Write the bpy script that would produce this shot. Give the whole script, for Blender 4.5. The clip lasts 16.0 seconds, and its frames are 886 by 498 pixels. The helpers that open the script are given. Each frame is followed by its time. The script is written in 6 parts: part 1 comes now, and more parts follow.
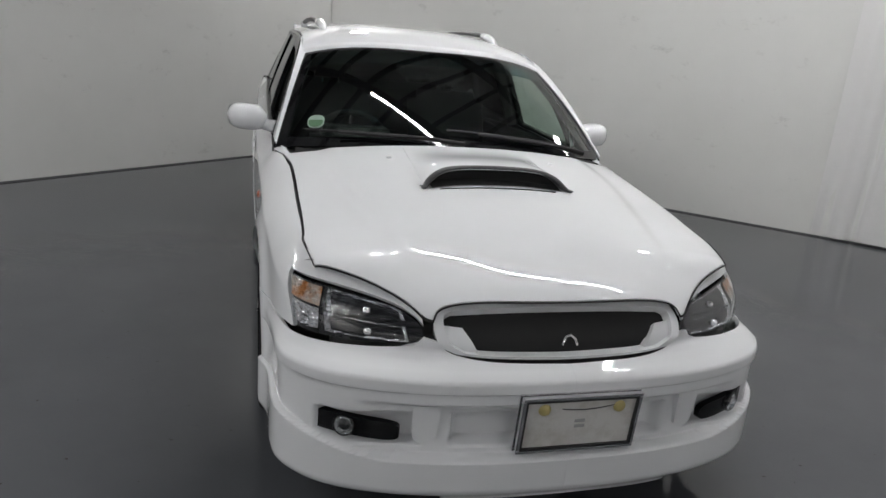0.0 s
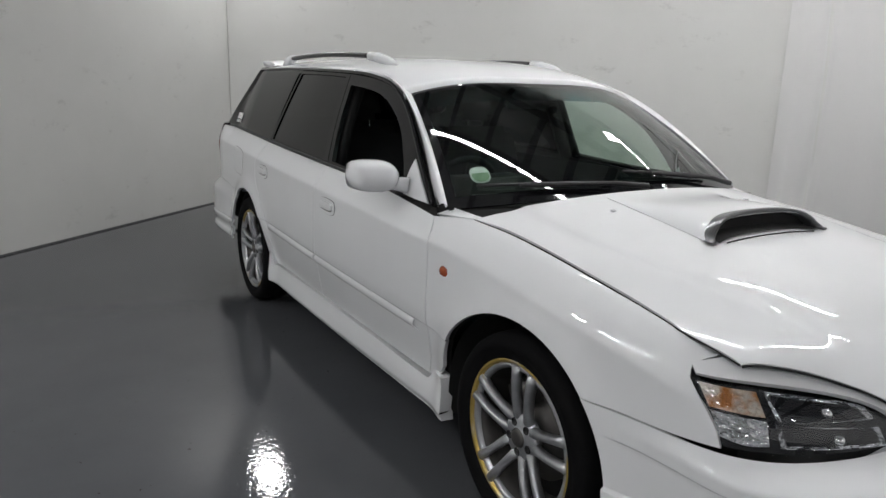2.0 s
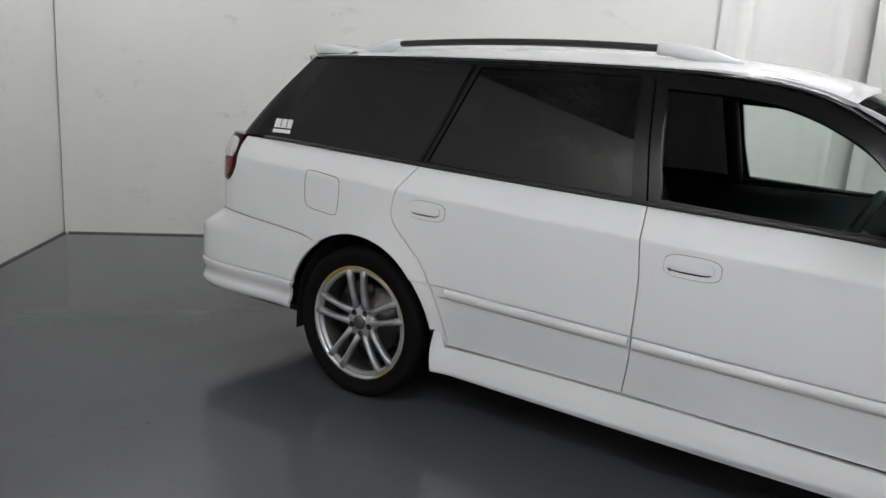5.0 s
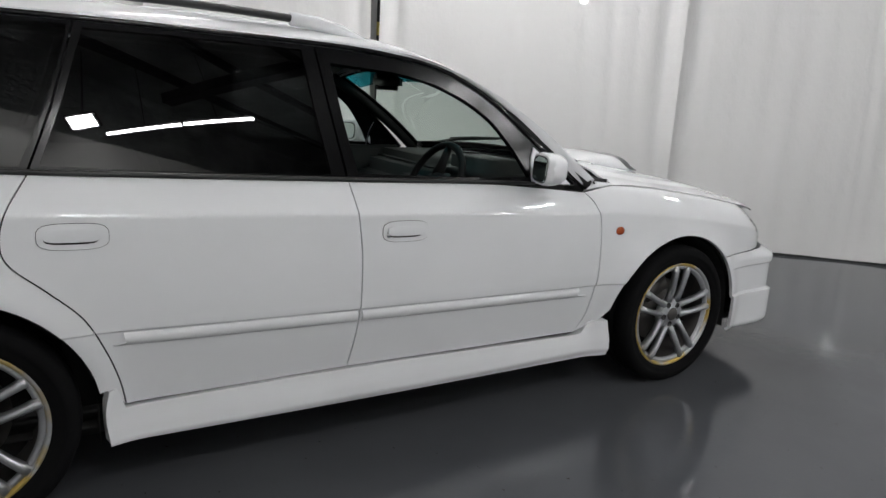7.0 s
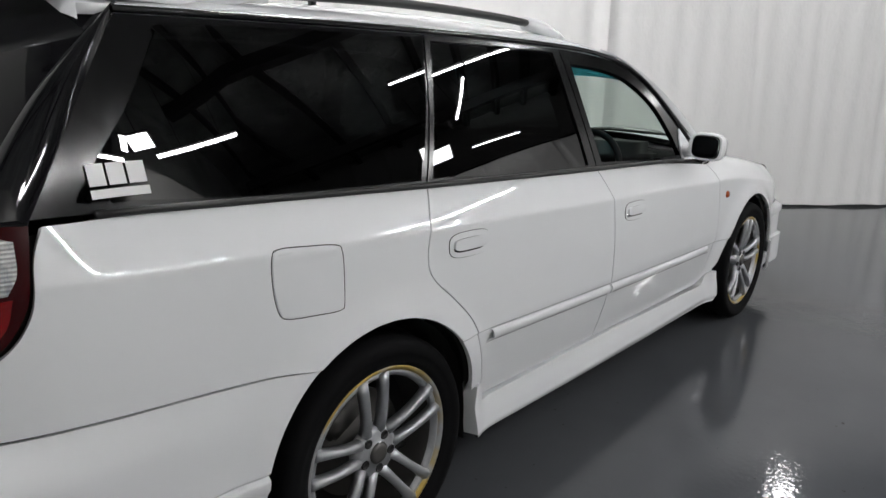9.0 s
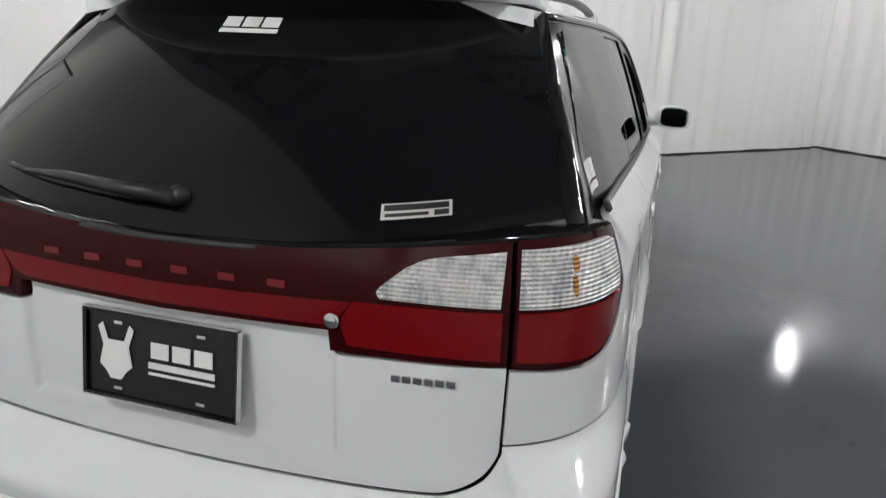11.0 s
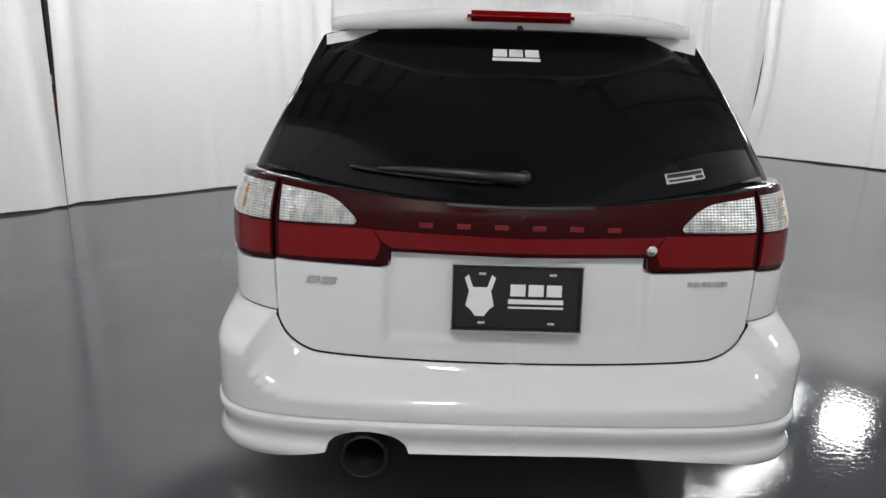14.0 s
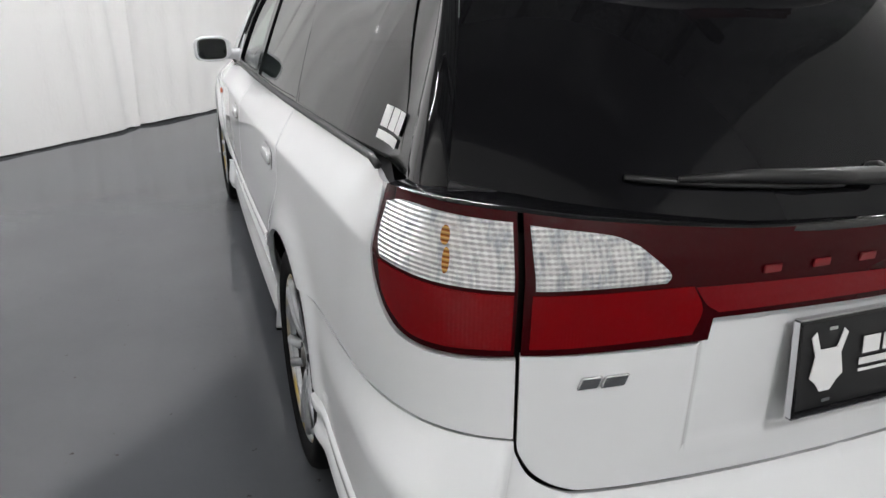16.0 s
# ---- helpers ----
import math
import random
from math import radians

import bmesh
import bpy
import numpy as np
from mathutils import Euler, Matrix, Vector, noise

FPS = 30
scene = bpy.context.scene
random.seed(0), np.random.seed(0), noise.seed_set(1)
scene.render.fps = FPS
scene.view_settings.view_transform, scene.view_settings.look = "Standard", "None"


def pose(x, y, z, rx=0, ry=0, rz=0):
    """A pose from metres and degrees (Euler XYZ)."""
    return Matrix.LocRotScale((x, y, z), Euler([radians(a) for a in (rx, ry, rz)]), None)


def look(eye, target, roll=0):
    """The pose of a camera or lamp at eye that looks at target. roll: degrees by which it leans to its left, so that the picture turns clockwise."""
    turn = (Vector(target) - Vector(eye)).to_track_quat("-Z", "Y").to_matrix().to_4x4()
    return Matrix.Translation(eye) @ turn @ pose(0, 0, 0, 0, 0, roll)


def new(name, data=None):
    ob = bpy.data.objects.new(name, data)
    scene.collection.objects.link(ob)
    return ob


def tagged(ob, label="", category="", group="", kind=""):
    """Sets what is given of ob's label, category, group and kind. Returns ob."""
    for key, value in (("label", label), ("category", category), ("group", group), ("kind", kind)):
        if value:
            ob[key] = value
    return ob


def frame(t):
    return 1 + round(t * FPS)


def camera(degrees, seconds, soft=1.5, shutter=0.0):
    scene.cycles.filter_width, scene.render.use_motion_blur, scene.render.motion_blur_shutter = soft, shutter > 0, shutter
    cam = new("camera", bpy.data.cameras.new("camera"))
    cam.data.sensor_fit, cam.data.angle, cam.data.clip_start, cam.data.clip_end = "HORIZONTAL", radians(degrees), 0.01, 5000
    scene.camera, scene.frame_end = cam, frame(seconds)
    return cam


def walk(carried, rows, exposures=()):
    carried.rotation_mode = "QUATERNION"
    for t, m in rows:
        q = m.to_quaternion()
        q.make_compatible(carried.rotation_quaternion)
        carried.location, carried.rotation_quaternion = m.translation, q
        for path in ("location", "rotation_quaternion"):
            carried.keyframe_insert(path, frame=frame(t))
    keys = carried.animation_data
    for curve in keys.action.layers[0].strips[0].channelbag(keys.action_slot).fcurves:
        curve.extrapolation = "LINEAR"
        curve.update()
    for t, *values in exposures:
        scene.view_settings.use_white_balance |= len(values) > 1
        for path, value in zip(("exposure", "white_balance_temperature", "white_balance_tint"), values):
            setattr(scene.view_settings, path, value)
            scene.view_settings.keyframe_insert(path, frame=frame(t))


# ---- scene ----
cam = camera(64.8, 16.0)
PATH = [
    (0, (-0.841, -3.801, 1.351), (-0.31, -1.954, 0.797), 4.9),
    (0.5, (-1.149, -3.635, 1.312), (-0.536, -1.806, 0.783), 4.3),
    (1, (-1.42, -3.445, 1.301), (-0.649, -1.673, 0.785), 2.8),
    (1.5, (-1.662, -3.093, 1.318), (-0.738, -1.386, 0.837), 2.2),
    (2, (-1.952, -2.789, 1.304), (-0.938, -1.126, 0.849), 1.7),
    (2.5, (-2.121, -2.384, 1.269), (-1.0, -0.802, 0.781), 1.5),
    (3, (-2.334, -1.982, 1.262), (-1.17, -0.432, 0.771), 1.7),
    (5.5, (-2.933, -0.019, 1.188), (-1.057, 0.565, 0.813), 2.3),
    (6, (-2.9, 0.373, 1.182), (-0.951, 0.218, 0.764), 2.0),
    (6.5, (-2.817, 0.757, 1.213), (-1.0, 0.045, 0.78), 3.5),
    (7, (-2.793, 1.1, 1.24), (-1.126, 0.09, 0.789), 3.1),
    (7.5, (-2.618, 1.422, 1.247), (-1.1, 0.188, 0.831), 1.3),
    (8, (-2.464, 1.813, 1.265), (-1.034, 0.47, 0.875), 0.8),
    (8.5, (-2.222, 2.134, 1.246), (-0.83, 0.759, 0.834), 0.6),
    (9, (-1.965, 2.43, 1.265), (-0.686, 0.974, 0.771), 0.9),
    (9.5, (-1.692, 2.703, 1.282), (-0.563, 1.15, 0.721), 0.5),
    (10, (-1.369, 2.929, 1.302), (-0.381, 1.291, 0.716), 0.9),
    (12.5, (-0.249, 3.949, 1.34), (-0.25, 2.023, 0.8), 1.6),
    (13, (-0.103, 4.143, 1.352), (-0.128, 2.219, 0.807), 1.2),
    (13.5, (0.028, 4.138, 1.342), (0.005, 2.214, 0.798), 1.4),
    (14, (0.21, 4.025, 1.331), (0.189, 2.099, 0.794), 1.7),
    (14.5, (0.391, 3.912, 1.321), (0.421, 1.999, 0.736), 1.3),
    (15, (0.548, 3.707, 1.301), (0.15, 1.859, 0.649), 1.1),
    (15.5, (0.765, 3.385, 1.311), (0.181, 1.624, 0.565), 2.6),
    (16, (1.045, 3.063, 1.316), (0.376, 1.324, 0.589), 1.4),
]
walk(cam, [(t, look(eye, target, roll)) for t, eye, target, roll in PATH], ((0, 0.20), (2, 0.25), (3, 0.55), (5.5, 0.60), (7, 0.46), (9, 0.70), (10, 0.88), (13, 0.93), (15, 0.98), (16, 1.12)))

# ---- world and light ----
world = bpy.data.worlds.new("world")
scene.world = world
world.use_nodes = True
world.node_tree.nodes["Background"].inputs[0].default_value = (0.05, 0.055, 0.06, 1)
world.node_tree.nodes["Background"].inputs[1].default_value = 0.2

S2 = math.sqrt(0.5)
U0, U1, V0, V1, WALL_H = -3.54, 3.60, -7.80, 3.68, 5.0
PAINT_W, PAINT_N = 3.55, 4.45  # the walls are painted to these heights, dark lining above


def room(u, v, z=0.0):
    """A place of the room, which stands at 45 degrees to the car: u across, v along."""
    return Vector(((u + v) * S2, (v - u) * S2, z))


# ---- materials ----
def material(name, base=(0.8, 0.8, 0.8), rough=0.5, metal=0.0, coat=0.0, spec=0.5):
    m = bpy.data.materials.new(name)
    m.use_nodes = True
    b = m.node_tree.nodes["Principled BSDF"]
    b.inputs["Base Color"].default_value = (*base, 1)
    b.inputs["Roughness"].default_value = rough
    b.inputs["Metallic"].default_value = metal
    b.inputs["Coat Weight"].default_value = coat
    b.inputs["Coat Roughness"].default_value = 0.03
    b.inputs["Specular IOR Level"].default_value = spec
    return m


def bsdf(m):
    return m.node_tree.nodes["Principled BSDF"]


def link(m, a, i, b, j):
    m.node_tree.links.new(a.outputs[i], b.inputs[j])


def noise_node(m, scale, detail=4.0, rough=0.5, stretch=(1, 1, 1)):
    t = m.node_tree
    co = t.nodes.new("ShaderNodeTexCoord")
    mp = t.nodes.new("ShaderNodeMapping")
    mp.inputs["Scale"].default_value = stretch
    n = t.nodes.new("ShaderNodeTexNoise")
    n.inputs["Scale"].default_value = scale
    n.inputs["Detail"].default_value = detail
    n.inputs["Roughness"].default_value = rough
    link(m, co, "Object", mp, "Vector")
    link(m, mp, "Vector", n, "Vector")
    return n


def ramp(m, src, stops, out="Fac"):
    r = m.node_tree.nodes.new("ShaderNodeValToRGB")
    e = r.color_ramp.elements
    while len(e) < len(stops):
        e.new(0.5)
    for el, (p, c) in zip(e, stops):
        el.position = p
        el.color = (*c, 1) if len(c) == 3 else c
    link(m, src, out, r, "Fac")
    return r


def bump(m, src, strength, distance, out="Fac"):
    b = m.node_tree.nodes.new("ShaderNodeBump")
    b.inputs["Strength"].default_value = strength
    b.inputs["Distance"].default_value = distance
    link(m, src, out, b, "Height")
    link(m, b, "Normal", bsdf(m), "Normal")
    return b


def grey(v):
    return (v, v, v)


FLOOR = material("epoxy_floor", (0.09, 0.094, 0.102), 0.2, spec=0.30)
n1 = noise_node(FLOOR, 0.8, 5, 0.6)
floor_tone = ramp(FLOOR, n1, [(0.3, (0.066, 0.070, 0.077)), (0.7, (0.084, 0.088, 0.095))])
speck = ramp(FLOOR, noise_node(FLOOR, 26.0, 3, 0.6), [(0.70, grey(0.0)), (0.74, grey(1.0))])
floor_mix = FLOOR.node_tree.nodes.new("ShaderNodeMix")
floor_mix.data_type = "RGBA"
link(FLOOR, speck, "Color", floor_mix, 0)
link(FLOOR, floor_tone, "Color", floor_mix, 6)
floor_mix.inputs[7].default_value = (0.035, 0.034, 0.033, 1)
link(FLOOR, floor_mix, 2, bsdf(FLOOR), "Base Color")
n2 = noise_node(FLOOR, 1.7, 3, 0.5)
link(FLOOR, ramp(FLOOR, n2, [(0.3, grey(0.035)), (0.7, grey(0.08))]), "Color", bsdf(FLOOR), "Roughness")
bump(FLOOR, noise_node(FLOOR, 50.0, 2.2, 0.5), 0.26, 0.0022)

WALL = material("painted_wall", (0.74, 0.73, 0.69), 0.6)
n1 = noise_node(WALL, 0.9, 5, 0.6)
wall_tone = ramp(WALL, n1, [(0.3, (0.68, 0.68, 0.66)), (0.7, (0.74, 0.74, 0.72))])
scuff = ramp(WALL, noise_node(WALL, 3.2, 7, 0.75, (1, 1, 1.8)), [(0.60, grey(0.0)), (0.74, grey(0.55))])
wall_mix = WALL.node_tree.nodes.new("ShaderNodeMix")
wall_mix.data_type = "RGBA"
link(WALL, scuff, "Color", wall_mix, 0)
link(WALL, wall_tone, "Color", wall_mix, 6)
wall_mix.inputs[7].default_value = (0.40, 0.39, 0.37, 1)
link(WALL, wall_mix, 2, bsdf(WALL), "Base Color")
bump(WALL, noise_node(WALL, 90.0, 3, 0.5), 0.15, 0.002)

CURTAIN = material("white_curtain", (0.775, 0.77, 0.765), 0.8)
bsdf(CURTAIN).inputs["Sheen Weight"].default_value = 0.1
bump(CURTAIN, noise_node(CURTAIN, 5.0, 5, 0.6, (1, 1, 0.55)), 0.5, 0.03)
# thin cloth: a little of the light beyond shows through its weave
weave = CURTAIN.node_tree.nodes.new("ShaderNodeBsdfTransparent")
thin = CURTAIN.node_tree.nodes.new("ShaderNodeMixShader")
thin.inputs[0].default_value = 0.05
link(CURTAIN, bsdf(CURTAIN), 0, thin, 1)
link(CURTAIN, weave, 0, thin, 2)
link(CURTAIN, thin, 0, CURTAIN.node_tree.nodes["Material Output"], 0)

FOIL = material("crumpled_foil_insulation", (0.42, 0.43, 0.43), 0.32, 0.8)
FOIL_N = noise_node(FOIL, 3.2, 7, 0.68, (1, 1, 1.6))
bump(FOIL, FOIL_N, 1.0, 0.16)
link(FOIL, ramp(FOIL, noise_node(FOIL, 1.3, 5, 0.6), [(0.35, (0.26, 0.27, 0.27)), (0.65, (0.52, 0.53, 0.53))]), "Color", bsdf(FOIL), "Base Color")
DIM = material("dark_hall_wall", (0.10, 0.10, 0.10), 0.8)
STEEL_BLACK = material("black_steel", (0.012, 0.012, 0.013), 0.6)


def lamp_material(name, colour, strength):
    m = bpy.data.materials.new(name)
    m.use_nodes = True
    t = m.node_tree
    t.nodes.remove(t.nodes["Principled BSDF"])
    e = t.nodes.new("ShaderNodeEmission")
    e.inputs["Color"].default_value = (*colour, 1)
    e.inputs["Strength"].default_value = strength
    link(m, e, 0, t.nodes["Material Output"], 0)
    return m


TUBE = lamp_material("lit_tube", (0.99, 0.985, 0.99), 98.0)
PANEL_LIT = lamp_material("lit_panel", (0.99, 0.985, 0.99), 32.0)
FLOOD_LIT = lamp_material("lit_floodlight", (0.99, 0.985, 0.99), 75.0)


# ---- mesh helpers ----
def empty(name, place=(0, 0, 0)):
    ob = new(name)
    ob.location = place
    ob.empty_display_size = 0.1
    return ob


def part(name, bm, mat, parent=None, label="", smooth=True):
    """Links a bmesh as one mesh object under a thing or a part; its vertices are in world places."""
    me = bpy.data.meshes.new(name)
    bm.to_mesh(me)
    bm.free()
    for m in mat if isinstance(mat, (list, tuple)) else (mat,):
        me.materials.append(m)
    if smooth:
        for p in me.polygons:
            p.use_smooth = True
    ob = new(name, me)
    if parent is not None:
        ob.parent = parent
        top = Vector((0, 0, 0))
        p = parent
        while p is not None:
            top += p.location
            p = p.parent
        ob.matrix_parent_inverse = Matrix.Translation(-top)
    if label:
        ob["label"] = label
    return ob


def add_box(bm, lo, hi, bevel=0.0, m=None):
    """A box, its edges bevelled."""
    r = bmesh.ops.create_cube(bm, size=1.0)
    vs = r["verts"]
    for v in vs:
        v.co = Vector([(a + b) / 2 + c * (b - a) for a, b, c in zip(lo, hi, v.co)])
    if bevel:
        es = list({e for v in vs for e in v.link_edges})
        out = bmesh.ops.bevel(bm, geom=es, offset=bevel, segments=2, affect="EDGES", clamp_overlap=True)
        vs = list({v for f in out["faces"] for v in f.verts} | {v for v in vs if v.is_valid})
    if m is not None:
        bmesh.ops.transform(bm, matrix=m, verts=[v for v in vs if v.is_valid])
    return vs


def box(lo, hi, bevel=0.0, m=None):
    bm = bmesh.new()
    add_box(bm, lo, hi, bevel, m)
    return bm


def tube(points, radius, sides=8, closed=False, flat=1.0):
    """A round bar along the points; radius one number or one a point."""
    bm = bmesh.new()
    pts = [Vector(p) for p in points]
    n = len(pts)
    rs = radius if isinstance(radius, (list, tuple)) else [radius] * n
    rings = []
    side = None
    for i, p in enumerate(pts):
        a = pts[(i - 1) % n] if closed or i > 0 else p
        b = pts[(i + 1) % n] if closed or i < n - 1 else p
        d = (b - a).normalized()
        if side is None:
            side = d.orthogonal().normalized() if abs(d.z) > 0.9 else d.cross(Vector((0, 0, 1))).normalized()
        side = (side - d * side.dot(d)).normalized()
        up = side.cross(d)
        rings.append([bm.verts.new(p + rs[i] * (math.cos(k * math.tau / sides) * side + flat * math.sin(k * math.tau / sides) * up)) for k in range(sides)])
    for i in range(n if closed else n - 1):
        a, b = rings[i], rings[(i + 1) % n]
        for k in range(sides):
            bm.faces.new((a[k], a[(k + 1) % sides], b[(k + 1) % sides], b[k]))
    if not closed:
        bm.faces.new(rings[0])
        bm.faces.new(list(reversed(rings[-1])))
    bmesh.ops.recalc_face_normals(bm, faces=bm.faces)
    return bm


def lathe(profile, m, segments=48, closed=False):
    """Turns (radius, height) pairs about the local z axis and moves the result by m."""
    bm = bmesh.new()
    rings = []
    for r, h in profile:
        if r < 1e-6:
            rings.append([bm.verts.new(m @ Vector((0, 0, h)))])
        else:
            rings.append([bm.verts.new(m @ Vector((r * math.cos(k * math.tau / segments), r * math.sin(k * math.tau / segments), h))) for k in range(segments)])
    pairs = list(zip(rings, rings[1:] + (rings[:1] if closed else [])))[: len(rings) if closed else len(rings) - 1]
    for a, b in pairs:
        for k in range(segments):
            l = (k + 1) % segments
            if len(a) == 1 and len(b) == 1:
                continue
            if len(a) == 1:
                bm.faces.new((a[0], b[l], b[k]))
            elif len(b) == 1:
                bm.faces.new((a[k], a[l], b[0]))
            else:
                bm.faces.new((a[k], a[l], b[l], b[k]))
    bmesh.ops.recalc_face_normals(bm, faces=bm.faces)
    return bm


# ---- the room ----
def room_box(u0, u1, v0, v1, z0, z1):
    m = Matrix(((S2, S2, 0, 0), (-S2, S2, 0, 0), (0, 0, 1, 0), (0, 0, 0, 1)))
    return box((u0, v0, z0), (u1, v1, z1), 0, m)


def west_box(u0, u1, v0, v1, z0, z1):
    """A box that follows the west wall, which splays out a little towards the south."""
    bm = room_box(u0, u1, v0, v1, z0, z1)
    for p in bm.verts:
        v = (p.co.x + p.co.y) * S2
        p.co += room(-0.02 - 0.045 * max(0.0, V1 - v), 0, 0)
    return bm


def structure(name, bm, mat, label="", category=""):
    return tagged(part(name, bm, mat, None, "", False), label, category, "", "structure")


structure("floor", room_box(U0 - 1.2, 15.4, V0 - 2.4, V1 + 0.4, -0.2, 0.0), FLOOR, "glossy grey epoxy-coated concrete floor", "floor")
structure("wall_west", west_box(U0 - 0.2, U0, V0 - 2.2, V1 + 0.2, 0, PAINT_W), WALL, "off-white painted wall, scuffed near the floor", "wall")
structure("wall_north", room_box(U0 - 0.02, 15.2, V1, V1 + 0.2, 0, PAINT_N), WALL, "off-white painted wall", "wall")
structure("wall_west_upper", west_box(U0 - 0.2, U0, V0 - 2.2, V1 + 0.2, PAINT_W, WALL_H), FOIL, "dark lined upper wall", "wall")
structure("wall_north_upper", room_box(U0 - 0.02, 15.2, V1, V1 + 0.2, PAINT_N, WALL_H), FOIL, "dark lined upper wall", "wall")
structure("trim_west", west_box(U0, U0 + 0.006, V0 - 2.2, V1, 0, 0.012), DIM, "thin dark joint at the foot of the wall", "trim")
structure("trim_north", room_box(U0 + 0.006, 3.6, V1 - 0.006, V1, 0, 0.012), DIM, "thin dark joint at the foot of the wall", "trim")
structure("wall_east", room_box(15.0, 15.2, V0 - 2.4, V1, 0, WALL_H), DIM, "plain wall behind the curtains", "wall")
structure("wall_south", room_box(U0 - 1.0, 15.0, V0 - 2.4, V0 - 2.2, 0, WALL_H), DIM, "plain wall behind the curtains", "wall")
structure("ceiling", room_box(U0 - 1.0, 15.2, V0 - 2.4, V1 + 0.2, WALL_H, WALL_H + 0.2), FOIL, "dark insulated roof lining between black purlins", "ceiling")


# ---- car paint and trim ----
PAINT = material("white_car_paint", (0.82, 0.83, 0.85), 0.55, coat=1.0, spec=0.05)
link(PAINT, ramp(PAINT, noise_node(PAINT, 2.0, 6, 0.6), [(0.3, (0.75, 0.76, 0.775)), (0.7, (0.78, 0.79, 0.805))]), "Color", bsdf(PAINT), "Base Color")
BLACK_GLOSS = material("black_gloss", (0.006, 0.006, 0.007), 0.06, spec=0.5)
REAR_GLASS = material("black_tinted_rear_glass", (0.006, 0.006, 0.007), 0.03, spec=0.17)
BLACK_SATIN = material("satin_black_frame", (0.005, 0.005, 0.0055), 0.16, spec=0.34)
BLACK_TRIM = material("black_rubber_trim", (0.014, 0.014, 0.015), 0.42)
BLACK_TRIM_N = noise_node(BLACK_TRIM, 300.0, 2, 0.5)
bump(BLACK_TRIM, BLACK_TRIM_N, 0.15, 0.0005)
DARK = material("dark_underbody", (0.01, 0.01, 0.01), 0.8)
CARBON = material("weathered_carbon_fibre", (0.03, 0.03, 0.032), 0.3, coat=0.4)
_ck = CARBON.node_tree.nodes.new("ShaderNodeTexChecker")
_ck.inputs["Scale"].default_value = 260.0
_ck.inputs["Color1"].default_value = (0.02, 0.02, 0.022, 1)
_ck.inputs["Color2"].default_value = (0.075, 0.075, 0.08, 1)
_co = CARBON.node_tree.nodes.new("ShaderNodeTexCoord")
link(CARBON, _co, "Object", _ck, "Vector")
link(CARBON, _ck, "Color", bsdf(CARBON), "Base Color")
CHROME = material("chrome", (0.75, 0.75, 0.76), 0.12, 1.0)
ALLOY = material("silver_alloy", (0.45, 0.46, 0.48), 0.34, 0.75)
ALLOY_N = noise_node(ALLOY, 14.0, 6, 0.65)
link(ALLOY, ramp(ALLOY, ALLOY_N, [(0.35, (0.40, 0.41, 0.43)), (0.65, (0.53, 0.54, 0.56))]), "Color", bsdf(ALLOY), "Base Color")
RIM_LIP = material("rim_lip_with_worn_yellow_paint", (0.5, 0.5, 0.5), 0.35, 0.6)
link(RIM_LIP, ramp(RIM_LIP, noise_node(RIM_LIP, 4.5, 3, 0.5), [(0.46, (0.48, 0.49, 0.50)), (0.54, (0.50, 0.36, 0.10))]), "Color", bsdf(RIM_LIP), "Base Color")
TYRE = material("tyre_rubber", (0.006, 0.006, 0.0065), 0.75, spec=0.08)
bump(TYRE, noise_node(TYRE, 60.0, 4, 0.6), 0.25, 0.002)
BRAKE = material("brake_steel", (0.12, 0.115, 0.11), 0.5, 0.7)
RED_LENS = material("red_lamp_lens", (0.17, 0.001, 0.003), 0.12, spec=0.3)
_w = RED_LENS.node_tree.nodes.new("ShaderNodeTexWave")
_w.inputs["Scale"].default_value = 60.0
_c2 = RED_LENS.node_tree.nodes.new("ShaderNodeTexCoord")
link(RED_LENS, _c2, "Object", _w, "Vector")
bump(RED_LENS, _w, 0.12, 0.001)
SMOKED_RED = material("smoked_dark_red_plastic", (0.030, 0.0006, 0.0018), 0.06, spec=0.15)
RED_STRIP = material("red_reflector_strip", (0.15, 0.002, 0.005), 0.12, spec=0.3)
RED_LETTER = material("red_letter", (0.17, 0.008, 0.012), 0.3)
AMBER = material("amber_lens", (0.70, 0.30, 0.05), 0.2, 0.4, coat=0.6)
amber_ribs = AMBER.node_tree.nodes.new("ShaderNodeTexWave")
amber_ribs.bands_direction = "Z"
amber_ribs.inputs["Scale"].default_value = 46.0
amber_co = AMBER.node_tree.nodes.new("ShaderNodeTexCoord")
link(AMBER, amber_co, "Object", amber_ribs, "Vector")
bump(AMBER, amber_ribs, 0.8, 0.005)
link(AMBER, ramp(AMBER, amber_ribs, [(0.2, (0.42, 0.13, 0.02)), (0.7, (0.85, 0.48, 0.14))]), "Color", bsdf(AMBER), "Base Color")
AMBER_DARK = material("amber_brown_marker_lens", (0.32, 0.055, 0.012), 0.2, coat=0.8)
WHITE_LABEL = material("white_vinyl", (0.80, 0.80, 0.80), 0.5)
PLATE_WHITE = material("dirty_white_plate", (0.62, 0.61, 0.58), 0.4)
link(PLATE_WHITE, ramp(PLATE_WHITE, noise_node(PLATE_WHITE, 9.0, 6, 0.7), [(0.35, (0.50, 0.48, 0.44)), (0.6, (0.68, 0.67, 0.65))]), "Color", bsdf(PLATE_WHITE), "Base Color")
PLATE_BLACK = material("matt_black_plate", (0.010, 0.010, 0.011), 0.35)
BRASS = material("yellowed_bolt_cap", (0.45, 0.38, 0.16), 0.4)
INTERIOR = material("dark_grey_interior", (0.010, 0.010, 0.0105), 0.6, spec=0.3)
INTERIOR_N = noise_node(INTERIOR, 220.0, 3, 0.5)
